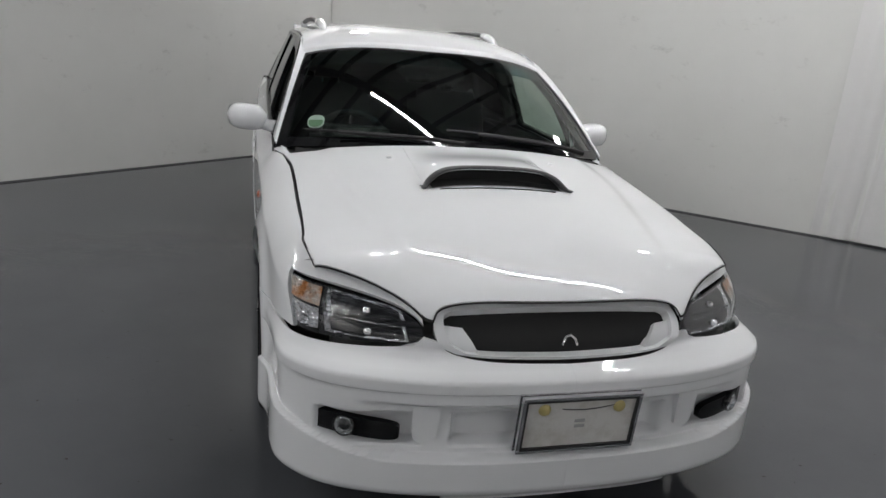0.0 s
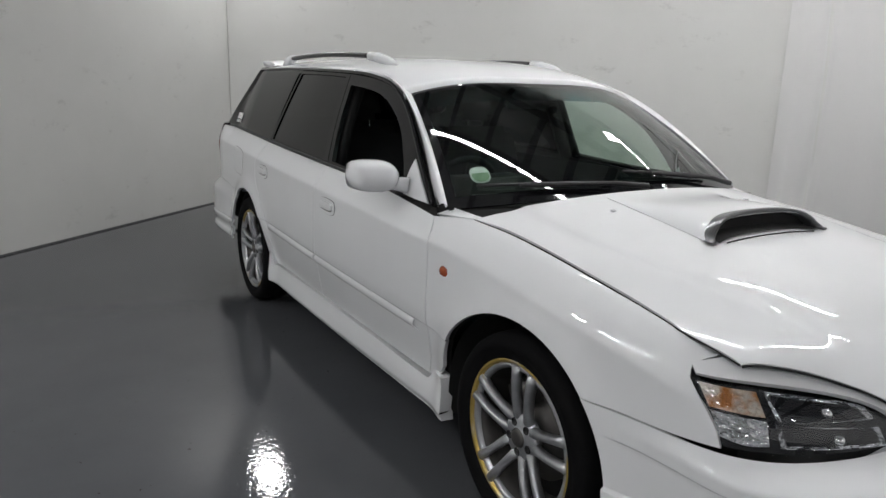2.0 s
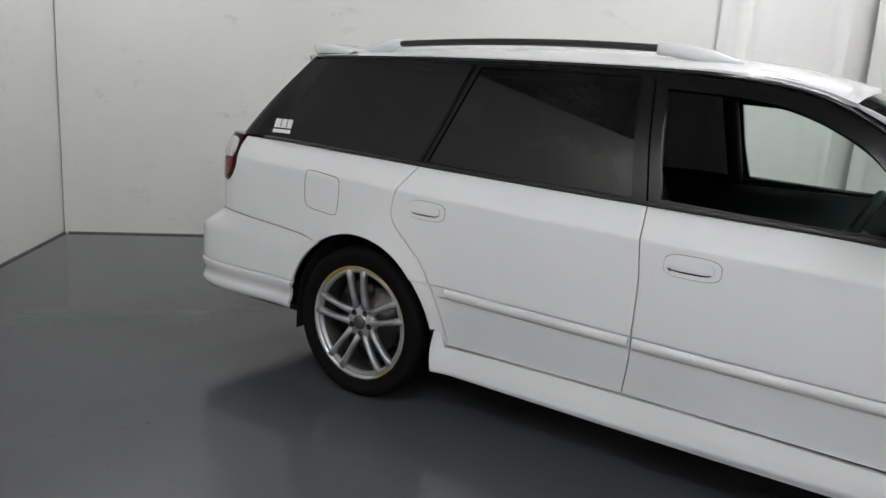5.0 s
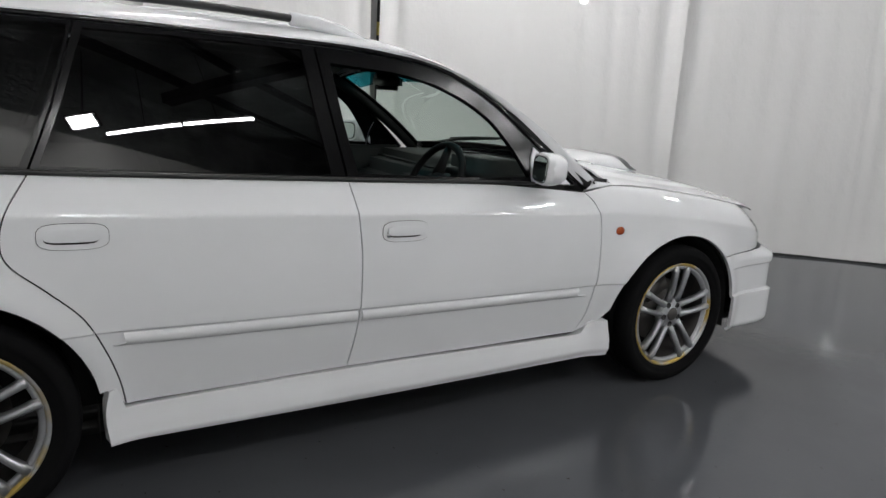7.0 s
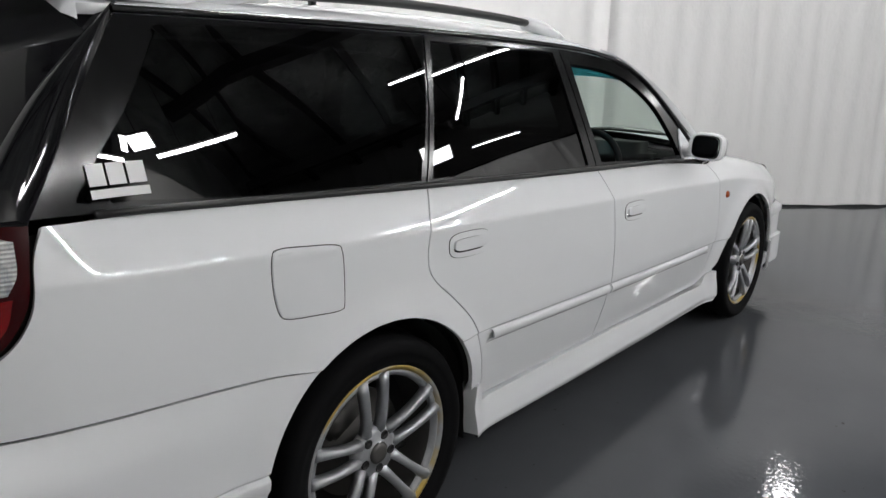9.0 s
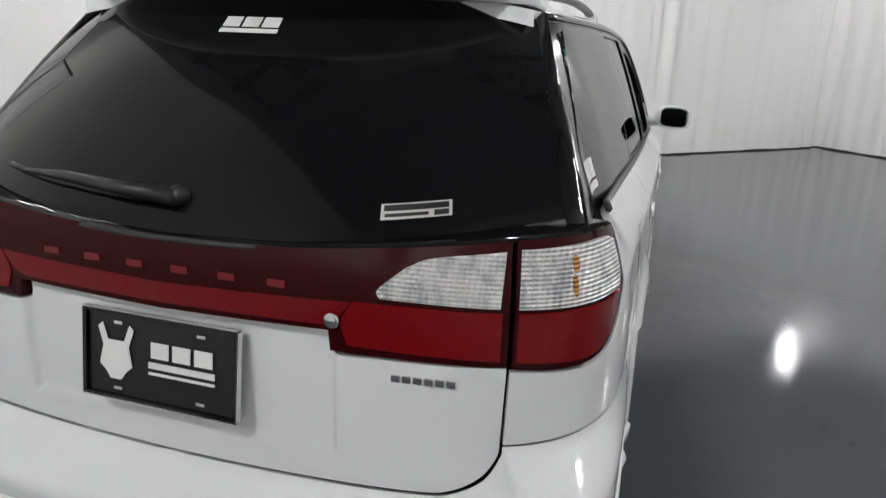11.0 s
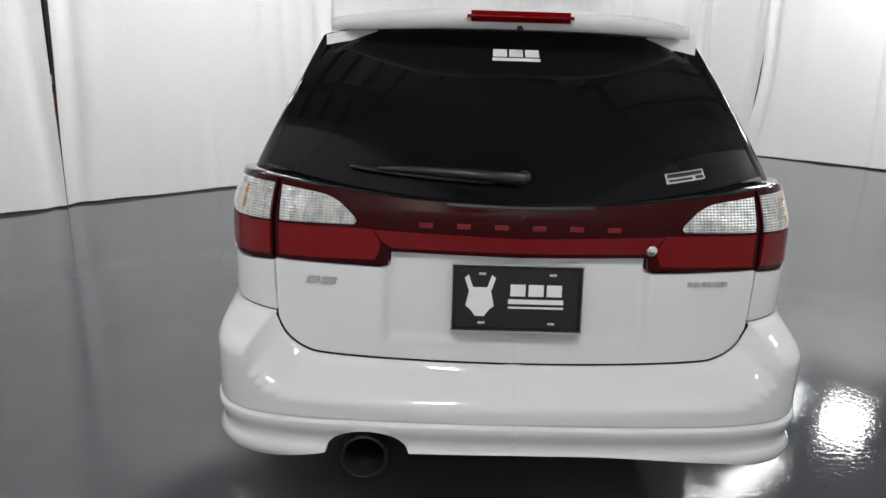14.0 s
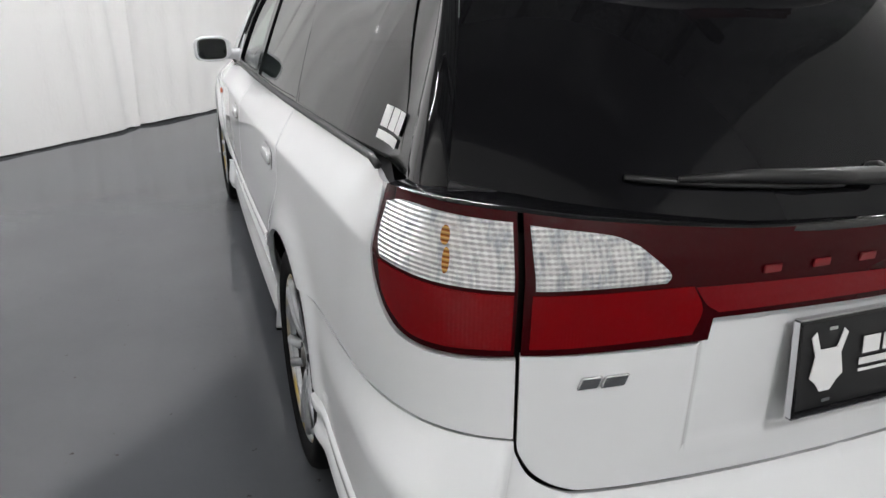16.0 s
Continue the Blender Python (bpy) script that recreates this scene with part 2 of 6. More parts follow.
bump(INTERIOR, INTERIOR_N, 0.25, 0.0008)
CLOTH = material("dark_seat_cloth", (0.03, 0.03, 0.032), 0.9)
HEADLINER = material("grey_headliner", (0.20, 0.20, 0.19), 0.9)


def glass_material(name, tint, gloss_rough=0.01, ior=1.5):
    """A thin pane: tinted see-through, with the sheen of its surface."""
    m = bpy.data.materials.new(name)
    m.use_nodes = True
    t = m.node_tree
    t.nodes.remove(t.nodes["Principled BSDF"])
    tr = t.nodes.new("ShaderNodeBsdfTransparent")
    tr.inputs["Color"].default_value = (*tint, 1)
    gl = t.nodes.new("ShaderNodeBsdfGlossy")
    gl.inputs["Roughness"].default_value = gloss_rough
    lw = t.nodes.new("ShaderNodeLayerWeight")
    lw.inputs["Blend"].default_value = 0.5
    pw = t.nodes.new("ShaderNodeMath")
    pw.operation = "POWER"
    pw.inputs[1].default_value = 5.0
    fr = t.nodes.new("ShaderNodeMath")
    fr.operation = "MULTIPLY_ADD"
    r0 = ((ior - 1) / (ior + 1)) ** 2 * 2
    fr.inputs[1].default_value, fr.inputs[2].default_value = 1 - r0, r0
    mx = t.nodes.new("ShaderNodeMixShader")
    link(m, lw, "Facing", pw, 0)
    link(m, pw, 0, fr, 0)
    link(m, fr, 0, mx, 0)
    link(m, tr, 0, mx, 1)
    link(m, gl, 0, mx, 2)
    link(m, mx, 0, t.nodes["Material Output"], 0)
    return m


GLASS_CLEAR = glass_material("green_tinted_glass", (0.66, 0.76, 0.70), ior=1.55)
GLASS_SHADE = glass_material("blue_green_shade_band", (0.03, 0.30, 0.38), ior=1.55)
GLASS_PRIVACY = glass_material("privacy_glass", (0.012, 0.012, 0.013), ior=1.4)
GLASS_DOOR = glass_material("clear_side_glass", (0.70, 0.79, 0.74), ior=1.3)
GLASS_LENS = glass_material("clear_lamp_lens", (0.90, 0.91, 0.92), 0.02)

# ---- the shape of the car: it faces -y, its middle is x = 0, the axles lie at y = -1.325 and 1.325 ----
AXLE, HUB_Z, TYRE_R = 1.325, 0.312, 0.311
UPPER = [(0, -2.20), (0.25, -2.185), (0.40, -2.150), (0.56, -2.090), (0.692, -1.998), (0.758, -1.868), (0.786, -1.70), (0.798, -1.50), (0.812, -1.1), (0.822, -0.5), (0.826, 0), (0.825, 0.5), (0.819, 1.0), (0.808, 1.5), (0.802, 1.85), (0.797, 2.0), (0.779, 2.115), (0.738, 2.208), (0.675, 2.264), (0.58, 2.303), (0.4, 2.328), (0.2, 2.340), (0, 2.344)]
LOWER = [(0, -2.266), (0.25, -2.256), (0.46, -2.220), (0.645, -2.145), (0.752, -2.03), (0.783, -1.90), (0.790, -1.70), (0.800, -1.50), (0.815, -1.1), (0.822, -0.5), (0.826, 0), (0.825, 0.5), (0.820, 1.0), (0.814, 1.5), (0.816, 1.85), (0.817, 2.05), (0.810, 2.19), (0.775, 2.315), (0.70, 2.38), (0.56, 2.415), (0.4, 2.428), (0.2, 2.434), (0, 2.436)]


def spline(points, per=12, closed=False):
    """Catmull-Rom through the points."""
    p = np.array(points, float)
    n = len(p)
    out = []
    for i in range(n if closed else n - 1):
        a = p[(i - 1) % n] if closed or i else 2 * p[0] - p[1]
        b, c = p[i], p[(i + 1) % n]
        d = p[(i + 2) % n] if closed or i < n - 2 else 2 * p[-1] - p[-2]
        for k in range(per):
            t = k / per
            out.append(0.5 * (2 * b + (c - a) * t + (2 * a - 5 * b + 4 * c - d) * t * t + (3 * b - a - 3 * c + d) * t**3))
    if not closed:
        out.append(p[-1])
    return np.array(out)


def contour(points):
    c = spline(points, 60)
    q = np.concatenate([[0], np.cumsum(np.hypot(*np.diff(c, axis=0).T))])
    g = np.linspace(0, q[-1], 1400)
    c = np.stack([np.interp(g, q, c[:, 0]), np.interp(g, q, c[:, 1])], 1)
    w = 9
    for _ in range(3):
        flipx = np.array([-1, 1])
        e = np.vstack([c[w:0:-1] * flipx, c, c[-2:-w - 2:-1] * flipx])
        c = np.stack([np.convolve(e[:, k], np.ones(2 * w + 1) / (2 * w + 1), "valid") for k in (0, 1)], 1)
    s = np.concatenate([[0], np.cumsum(np.hypot(*np.diff(c, axis=0).T))])
    s0 = np.interp(0.0, c[:, 1], s)
    return s - s0, c


CU_S, CU = contour(UPPER)
CL_S, CL = contour(LOWER)
S_FRONT, S_REAR = float(CU_S[0]), float(CU_S[-1])


def s_at(x, rear):
    """Where along the outline, on the nose or the tail, the body is x from the middle."""
    keep = CU[:, 1] > 1.6 if rear else CU[:, 1] < -1.6
    xs, ss = CU[keep, 0], CU_S[keep]
    order = np.argsort(xs)
    return float(np.interp(x, xs[order], ss[order]))


def s_low(x, rear):
    """The same for the bumpers."""
    ss = np.linspace(1.7, CU_S[-1], 300) if rear else np.linspace(CU_S[0], -1.7, 300)
    xs = np.array([ring(a, 0.3, 1)[0] for a in ss])
    order = np.argsort(xs)
    return float(np.interp(x, xs[order], ss[order]))


def lerp_table(table):
    xs, ys = zip(*table)
    return lambda v: float(np.interp(v, xs, ys))


def smooth_table(table):
    c = spline(table, 40)
    x = np.linspace(c[0, 0], c[-1, 0], 1200)
    y = np.interp(x, c[:, 0], c[:, 1])
    w = 9
    for _ in range(2):
        e = np.concatenate([2 * y[0] - y[w:0:-1], y, 2 * y[-1] - y[-2:-w - 2:-1]])
        y = np.convolve(e, np.ones(2 * w + 1) / (2 * w + 1), "valid")
    return lambda v: float(np.interp(v, x, y))


def step(a, b, v):
    t = min(1.0, max(0.0, (v - a) / (b - a)))
    return t * t * (3 - 2 * t)


belt_z = smooth_table([(-2.3, 0.66), (-1.92, 0.748), (-1.45, 0.828), (-0.95, 0.884), (-0.7, 0.893), (-0.3, 0.914), (0.22, 0.934), (1.1, 0.969), (2.01, 1.012), (2.6, 1.03)])
CREASE = 0.096  # how far under the belt line the shoulder crease runs


def ease(v, w=0.003):
    """v above zero, 0 below, with a small rounding w."""
    return w * math.log1p(math.exp(v / w)) if v < 20 * w else v


def shoulder(h):
    """How far the side leans in, h under the belt line."""
    return 0.05 * ease(0.26 - h, 0.02) + 0.60 * ease(CREASE - h) + 0.75 * max(0.0, CREASE - h) ** 2


def wing_shoulder(h):
    """The same for the fuller front wings."""
    return 0.05 * ease(0.26 - h, 0.02) + 0.36 * ease(CREASE - h) + 5.4 * max(0.0, CREASE - max(h, -0.01)) ** 2 + 1.0 * max(0.0, -h)



def arch_r(y, z):
    """How far a place is from the nearer wheel, 1 on the arch's edge."""
    if y < 0:
        return math.hypot((y + 1.308) / 0.388, (z - 0.312) / 0.362)
    return math.hypot((y - 1.330) / 0.362, (z - 0.312) / 0.366)


def ring(s, z, low):
    """The body's outline in plan at a height, low between 0 (upper body) and 1 (bumpers)."""
    xu, yu = np.interp(s, CU_S, CU[:, 0]), np.interp(s, CU_S, CU[:, 1])
    if low <= 0:
        return float(xu), float(yu)
    far, near = (CU_S[-1], CL_S[-1]) if s > 0 else (CU_S[0], CL_S[0])
    t = max(0.0, (abs(s) - 1.68) / (abs(far) - 1.68))
    sl = math.copysign(min(abs(s), 1.68) + t * (abs(near) - 1.68), s)
    xl, yl = np.interp(sl, CL_S, CL[:, 0]), np.interp(sl, CL_S, CL[:, 1])
    return float(xu + (xl - xu) * low), float(yu + (yl - yu) * low)


def side(s, z):
    """The body's side at s along it and the height z, for the side x > 0."""
    x, y = ring(s, z, 0)
    h = belt_z(y) - z
    corner = step(1.85, 2.1, s)
    nosed = 1 - 0.42 * step(-1.62, -1.98, s)
    d = shoulder(h) * (1 - 0.55 * corner) * nosed
    if s < -0.75:
        d += (wing_shoulder(h) * nosed - d) * step(-0.80, -1.15, s)
    if z < 0.55:
        d += 0.05 * ((0.55 - z) / 0.25) ** 1.3
    # the low crease that runs on from the door mouldings to the wheel arches
    line = 0.529 + 0.027 * (y - 0.225)
    d += 0.0055 * step(line + 0.003, line - 0.003, z) * step(-1.15, -1.0, y) * step(1.25, 1.1, y)
    r = arch_r(y, z)
    flare = 0.020 * math.exp(-(((r - 1.0) / 0.16) ** 2)) if r < 1.6 else 0
    nx, ny = ring(s + 0.01, z, 0), ring(s - 0.01, z, 0)
    t = Vector((nx[0] - ny[0], nx[1] - ny[1]))
    n = Vector((t.y, -t.x)).normalized()
    lean = 0.0
    if y > 2.0:
        lean = -0.16 * max(0.0, z - 0.93) * step(2.0, 2.25, y)
    if y < -1.75:
        lean = 0.75 * max(0.0, z - 0.60) ** 1.25 * step(-1.75, -2.05, y) + 0.022 * step(0.66, 0.74, z) * step(-1.72, -1.98, y)
    return Vector((x + n.x * (flare - d), y + n.y * (flare - d) + lean, z))


def mirrored(fn, sign):
    return lambda a, b: (lambda p: Vector((p.x * sign, p.y, p.z)))(fn(a, b))


def outline(*segments):
    """A closed outline from runs of points; a run is smooth, its ends are corners."""
    pts = []
    for seg in segments:
        c = spline(seg, 8) if len(seg) > 2 else np.array(seg, float)
        if len(seg) == 2:
            n = max(1, int(np.hypot(*(c[1] - c[0])) / 0.03))
            c = np.array([c[0] + (c[1] - c[0]) * k / n for k in range(n + 1)])
        pts += [tuple(p) for p in c[:-1]]
    return pts


def inset(pts, d):
    p = np.array(pts)
    a, b = np.roll(p, 1, 0), np.roll(p, -1, 0)
    area = np.sum(p[:, 0] * b[:, 1] - b[:, 0] * p[:, 1])
    e1, e2 = p - a, b - p
    n1 = np.stack([-e1[:, 1], e1[:, 0]], 1) / (np.linalg.norm(e1, axis=1)[:, None] + 1e-9)
    n2 = np.stack([-e2[:, 1], e2[:, 0]], 1) / (np.linalg.norm(e2, axis=1)[:, None] + 1e-9)
    n = n1 + n2
    n = n / np.maximum(np.sum(n * n, 1)[:, None] / 2, 0.5)
    return p + n * d * (1 if area > 0 else -1)


def panel(name, pts, fn, mat, parent, label="", grid=0.035, depth=0.014, gap=0.002, lift=0.0, hole=None, out=None, cuts=(), shear=None, slants=()):
    """A sheet of bodywork: an outline in two coordinates laid onto the surface fn, its edges turned inwards by depth.
    The outline is cut into a fine grid, so that the sheet follows the surface; with shear its rows run along a line, slants are further cuts."""
    p = inset(pts, gap) if gap else np.array(pts)
    for q, (a, b) in zip(p, pts):
        if abs(a - S_FRONT) < 0.002 or abs(a - S_REAR) < 0.002:
            q[0] = a
    bm = bmesh.new()
    loop = [bm.verts.new((a, b, 0)) for a, b in p]
    bm.faces.new(loop)
    if hole is not None:
        inner = [bm.verts.new((a, b, 0)) for a, b in hole]
        bm.faces.remove(bm.faces[:][0])
        es = [bm.edges.get((loop[i], loop[(i + 1) % len(loop)])) or bm.edges.new((loop[i], loop[(i + 1) % len(loop)])) for i in range(len(loop))]
        es += [bm.edges.new((inner[i], inner[(i + 1) % len(inner)])) for i in range(len(inner))]
        bmesh.ops.triangle_fill(bm, use_beauty=True, edges=es)
    if shear:
        for v in bm.verts:
            v.co.y -= shear(v.co.x)
        p = np.array([(a, b - shear(a)) for a, b in p])
    (a0, b0), (a1, b1) = p.min(0), p.max(0)
    for lo, hi, axis in ((a0, a1, 0), (b0, b1, 1)):
        n = int((hi - lo) / grid)
        for k in range(1, n + 1):
            co, no = [0, 0, 0], [0, 0, 0]
            co[axis], no[axis] = lo + (hi - lo) * k / (n + 1), 1
            bmesh.ops.bisect_plane(bm, geom=bm.verts[:] + bm.edges[:] + bm.faces[:], dist=1e-5, plane_co=co, plane_no=no)
    for z in cuts:
        bmesh.ops.bisect_plane(bm, geom=bm.verts[:] + bm.edges[:] + bm.faces[:], dist=1e-5, plane_co=(0, z, 0), plane_no=(0, 1, 0))
    if shear:
        for v in bm.verts:
            v.co.y += shear(v.co.x)
    for (a, b), rise in slants:
        bmesh.ops.bisect_plane(bm, geom=bm.verts[:] + bm.edges[:] + bm.faces[:], dist=1e-5, plane_co=(a, b, 0), plane_no=(-rise, 1, 0))
    e = 0.0015
    norm = {}
    for v in bm.verts:
        a, b = v.co.x, v.co.y
        c = fn(a, b)
        n = (fn(a + e, b) - fn(a - e, b)).cross(fn(a, b + e) - fn(a, b - e))
        norm[v] = n.normalized() if n.length > 0 else Vector((0, 0, 1))
        v.co = c
    mid = sum((v.co for v in bm.verts), Vector()) / len(bm.verts)
    ref = Vector(out) if out else mid - Vector((0, max(-1.1, min(1.1, mid.y)), 0.62))
    sign = 1 if sum(n.dot(ref) for n in norm.values()) > 0 else -1
    bmesh.ops.recalc_face_normals(bm, faces=bm.faces)
    bm.normal_update()
    fs = bm.faces[:]
    if sum(f.normal.dot(norm[f.verts[0]]) * sign * f.calc_area() for f in fs) < 0:
        bmesh.ops.reverse_faces(bm, faces=fs)
    for v in norm:
        norm[v] *= sign
        v.co += norm[v] * lift
    custom = {f: [norm[l.vert] for l in f.loops] for f in fs}
    if depth:
        rim = [ed for ed in bm.edges if len(ed.link_faces) == 1]
        low = {}
        for v in {v for ed in rim for v in ed.verts}:
            low[v] = bm.verts.new(v.co - norm[v] * depth)
        for ed in rim:
            l = ed.link_loops[0]
            a, b = l.vert, l.link_loop_next.vert
            f = bm.faces.new((b, a, low[a], low[b]))
    bm.faces.ensure_lookup_table()
    bm.normal_update()
    normals = []
    for f in bm.faces:
        normals += [tuple(n) for n in custom[f]] if f in custom else [tuple(f.normal)] * len(f.loops)
    ob = part(name, bm, mat, parent, label)
    ob.data.normals_split_custom_set(normals)
    return ob


def both(name, pts, fn, mat, parent, label="", **more):
    return [panel(name, pts, mirrored(fn, s), mat, parent, label, **more) for s in (-1, 1)]


def arch_run(front, y0, y1, n=18, grow=1.0):
    """Points along a wheel arch from y0 to y1."""
    cy, ry, rz = (-1.308, 0.388, 0.362) if front else (1.330, 0.362, 0.366)
    a0, a1 = [math.acos(max(-1, min(1, (y - cy) / ry))) for y in (y0, y1)]
    return [(cy + grow * ry * math.cos(a0 + (a1 - a0) * k / n), 0.312 + grow * rz * math.sin(a0 + (a1 - a0) * k / n)) for k in range(n + 1)]


car = tagged(empty("estate_car"), "white five-door estate car with tinted rear windows on grey floor", "car")

# ---- sides: wings, doors, rear quarters ----
ROWS = dict(grid=0.024, shear=lambda s: belt_z(ring(s, 0.7, 0)[1]), cuts=[-CREASE + 0.003 * k for k in (-3, -1, 0, 1, 3)], slants=[((0.225, 0.529 + 0.002 * k), 0.027) for k in (-2, -1, 0, 1, 2)])
GAP_F = [(-0.765, 0.872), (-0.800, 0.826), (-0.820, 0.739), (-0.825, 0.609), (-0.823, 0.491), (-0.808, 0.370), (-0.772, 0.296)]
GAP_B = [(0.225, 0.934), (0.212, 0.806), (0.203, 0.702), (0.204, 0.557), (0.210, 0.443), (0.229, 0.318)]
GAP_R = [(1.103, 0.969), (1.156, 0.880), (1.172, 0.800), (1.152, 0.745), (1.078, 0.677), (0.998, 0.594), (0.948, 0.490), (0.918, 0.396), (0.903, 0.314)]
belt = lambda ys: [(y, belt_z(y)) for y in ys]

wing_arch = arch_run(True, -0.928, -1.594, 20)
fender_pts = outline(GAP_F, [(-0.772, 0.296), (-0.905, 0.345)], wing_arch, [wing_arch[-1], (-1.70, 0.5585)], [(-1.70, 0.5585), (-1.955, 0.563)], [(-1.955, 0.563), (-1.93, 0.625), (-1.885, 0.698)],
                     [(-1.885, 0.698), (-1.905, 0.722), (s_at(0.668, False) + 0.035, 0.742)], [(s_at(0.668, False) + 0.035, 0.742), (-1.80, 0.775), (-1.45, 0.832), (-1.20, 0.866), (-0.955, 0.890)], [(-0.955, 0.890), (-0.88, 0.886), (-0.765, 0.872)])
both("front_wing", fender_pts, side, PAINT, car, **ROWS)
both("front_door", outline([(-0.765, 0.872), (-0.3, belt_z(-0.3)), (0.225, 0.934)], GAP_B, [(0.229, 0.318), (-0.772, 0.296)], GAP_F[::-1]), side, PAINT, car, **ROWS)
both("rear_door", outline(belt((0.225, 0.5, 0.8, 1.103)), GAP_R, [(0.903, 0.314), (0.229, 0.318)], GAP_B[::-1]), side, PAINT, car, **ROWS)
rear_arch = arch_run(False, 1.650, 0.972, 20)
QE = s_at(0.628, True)
# the quarter ends under the tail lamp and above the bumper
quarter_pts = outline(belt((1.103, 1.5, 1.8, 2.040)), [(2.040, belt_z(2.040)), (2.062, 0.965), (2.076, 0.88), (2.122, 0.818), (2.20, 0.797), (QE, 0.806)], [(QE, 0.806), (QE + 0.004, 0.668)],
                      [(QE + 0.004, 0.668), (2.15, 0.672), (1.93, 0.659), (1.69, 0.639), (1.53, 0.618)], [(1.53, 0.618)] + [p for p in rear_arch if p[0] < 1.52], [rear_arch[-1], (0.951, 0.372)], [(0.951, 0.372), (0.903, 0.314)], GAP_R[::-1])
both("rear_quarter", quarter_pts, side, PAINT, car, **ROWS)


def inner_side(s, z):
    p = side(s, z)
    return Vector((p.x - 0.030, p.y + (0.03 if p.y < -1.8 else -0.03 if p.y > 2.0 else 0), p.z))


both("inner_shell", outline(arch_run(True, -0.925, -1.66, 20, 1.0), [(-1.66, 0.56), (-1.95, 0.56)], [(-1.95, 0.56), (-1.90, 0.74)], [(-1.90, 0.74), (-1.45, 0.82), (-0.95, 0.87), (-0.7, 0.875)], belt((-0.7, 0.3, 1.1, 2.0)),
                            [(2.0, 1.0), (2.43, 0.97)], [(2.43, 0.97), (2.43, 0.6)], [(2.43, 0.6), (1.55, 0.6)], arch_run(False, 1.55, 0.972, 20, 1.0), [(0.972, 0.375), (0.93, 0.25)], [(0.93, 0.25), (-0.9, 0.25)], [(-0.9, 0.25), (-0.92, 0.34)]),
     inner_side, DARK, car, grid=0.09, depth=0.0, gap=0)

# ---- bonnet ----
nose_y = smooth_table([(0, -2.185), (0.2, -2.180), (0.36, -2.150), (0.5, -2.085), (0.6, -2.022), (0.67, -1.965), (0.74, -1.88)])
nose_z = smooth_table([(-0.05, 0.56), (0, 0.652), (0.04, 0.702), (0.10, 0.744), (0.2, 0.781), (0.4, 0.832), (0.65, 0.876), (1.0, 0.930), (1.25, 0.964), (1.5, 0.990)])
wing_top = smooth_table([(-2.1, 0.69), (-1.925, 0.742), (-1.80, 0.773), (-1.45, 0.832), (-1.20, 0.866), (-0.955, 0.890), (-0.8, 0.90)])
edge_x = lerp_table([(-2.2, 0.60), (-1.925, 0.668), (-1.75, 0.687), (-1.45, 0.700), (-1.2, 0.707), (-0.9, 0.709)])


def bonnet_raw(ax, y):
    d = y - nose_y(ax)
    z = nose_z(max(-0.05, d))
    k = step(0.0, 0.9, d)
    z -= (0.012 + 0.040 * k) * (ax / 0.7) ** 2
    xl = 0.40 + 0.16 * k
    return z + 0.009 * (1 - step(xl - 0.035, xl + 0.035, ax)) * step(0.02, 0.3, d)


def bonnet(x, y):
    """The bonnet's skin; along its sides it lies level with the wings."""
    ax = abs(x)
    z = bonnet_raw(ax, y)
    ex = edge_x(y)
    miss = wing_top(y) - bonnet_raw(ex, y)
    z += miss * (min(1.15, ax / ex) ** 3) * step(-2.05, -1.90, y)
    return Vector((x, y, z))


def wing_line(y):
    p = side(y, wing_top(y))
    return (p.x - 0.004, p.y)


edge_l = [wing_line(y) for y in (-0.955, -1.10, -1.25, -1.45, -1.60, -1.75, -1.84)] + [(0.668, -1.925)]
front_l = [(0.668, -1.925), (0.60, -1.968), (0.50, -2.030), (0.435, -2.090), (0.398, -2.128), (0.375, -2.142)]
seam_l = [(0.375, -2.142), (0.355, -2.128), (0.30, -2.128), (0.15, -2.140), (0.0, -2.143)]
flip = lambda run: [(-x, y) for x, y in run[::-1]]
bonnet_pts = outline([flip(edge_l)[-1], (-0.4, -1.010), (0, -1.030), (0.4, -1.010), edge_l[0]], edge_l, front_l, seam_l[:4] + [(0, -2.143)] + flip(seam_l[:4]), flip(front_l), flip(edge_l))
panel("bonnet", bonnet_pts, bonnet, PAINT, car, grid=0.02, depth=0.008)
for sgn in (-1, 1):
    part("bonnet_seam", tube([(sgn * q.x, q.y - 0.003, q.z - 0.002) for q in [bonnet(x, y) for x, y in spline(front_l, 6)]], 0.003, 6), DARK, car)
    part("bonnet_seam", tube([(sgn * q.x, q.y - 0.003, q.z - 0.002) for q in [bonnet(x, y) for x, y in spline(seam_l, 6)]], 0.0025, 6), DARK, car)
    part("bonnet_seam", tube([(sgn * (x + 0.003), y, wing_top(y) - 0.003) for x, y in spline(edge_l, 6)], 0.0020, 6), DARK, car)
panel("bonnet_liner", outline([(-0.68, -0.97), (0.68, -0.97)], [(0.68, -0.97), (0.64, -1.9)], [(0.64, -1.9), (0.3, -2.08), (-0.3, -2.08), (-0.64, -1.9)], [(-0.64, -1.9), (-0.68, -0.97)]), lambda x, y: bonnet(x, y) - Vector((0, 0, 0.035)), DARK, car, grid=0.1, depth=0, gap=0, out=(0, 0, 1))


both("wing_cap", outline([(0, 0), (1, 0)], [(1, 0), (1, 1)], [(1, 1), (0, 1)], [(0, 1), (0, 0)]), lambda u, v: Vector((0.690, -0.958, 0.893)).lerp(Vector((0.722, -0.835, 0.908)), v).lerp(Vector((0.712, -0.958, 0.890)).lerp(Vector((0.752, -0.775, 0.880)), v), u), PAINT, car, gap=0, depth=0.02, grid=0.2, out=(0, 0, 1))

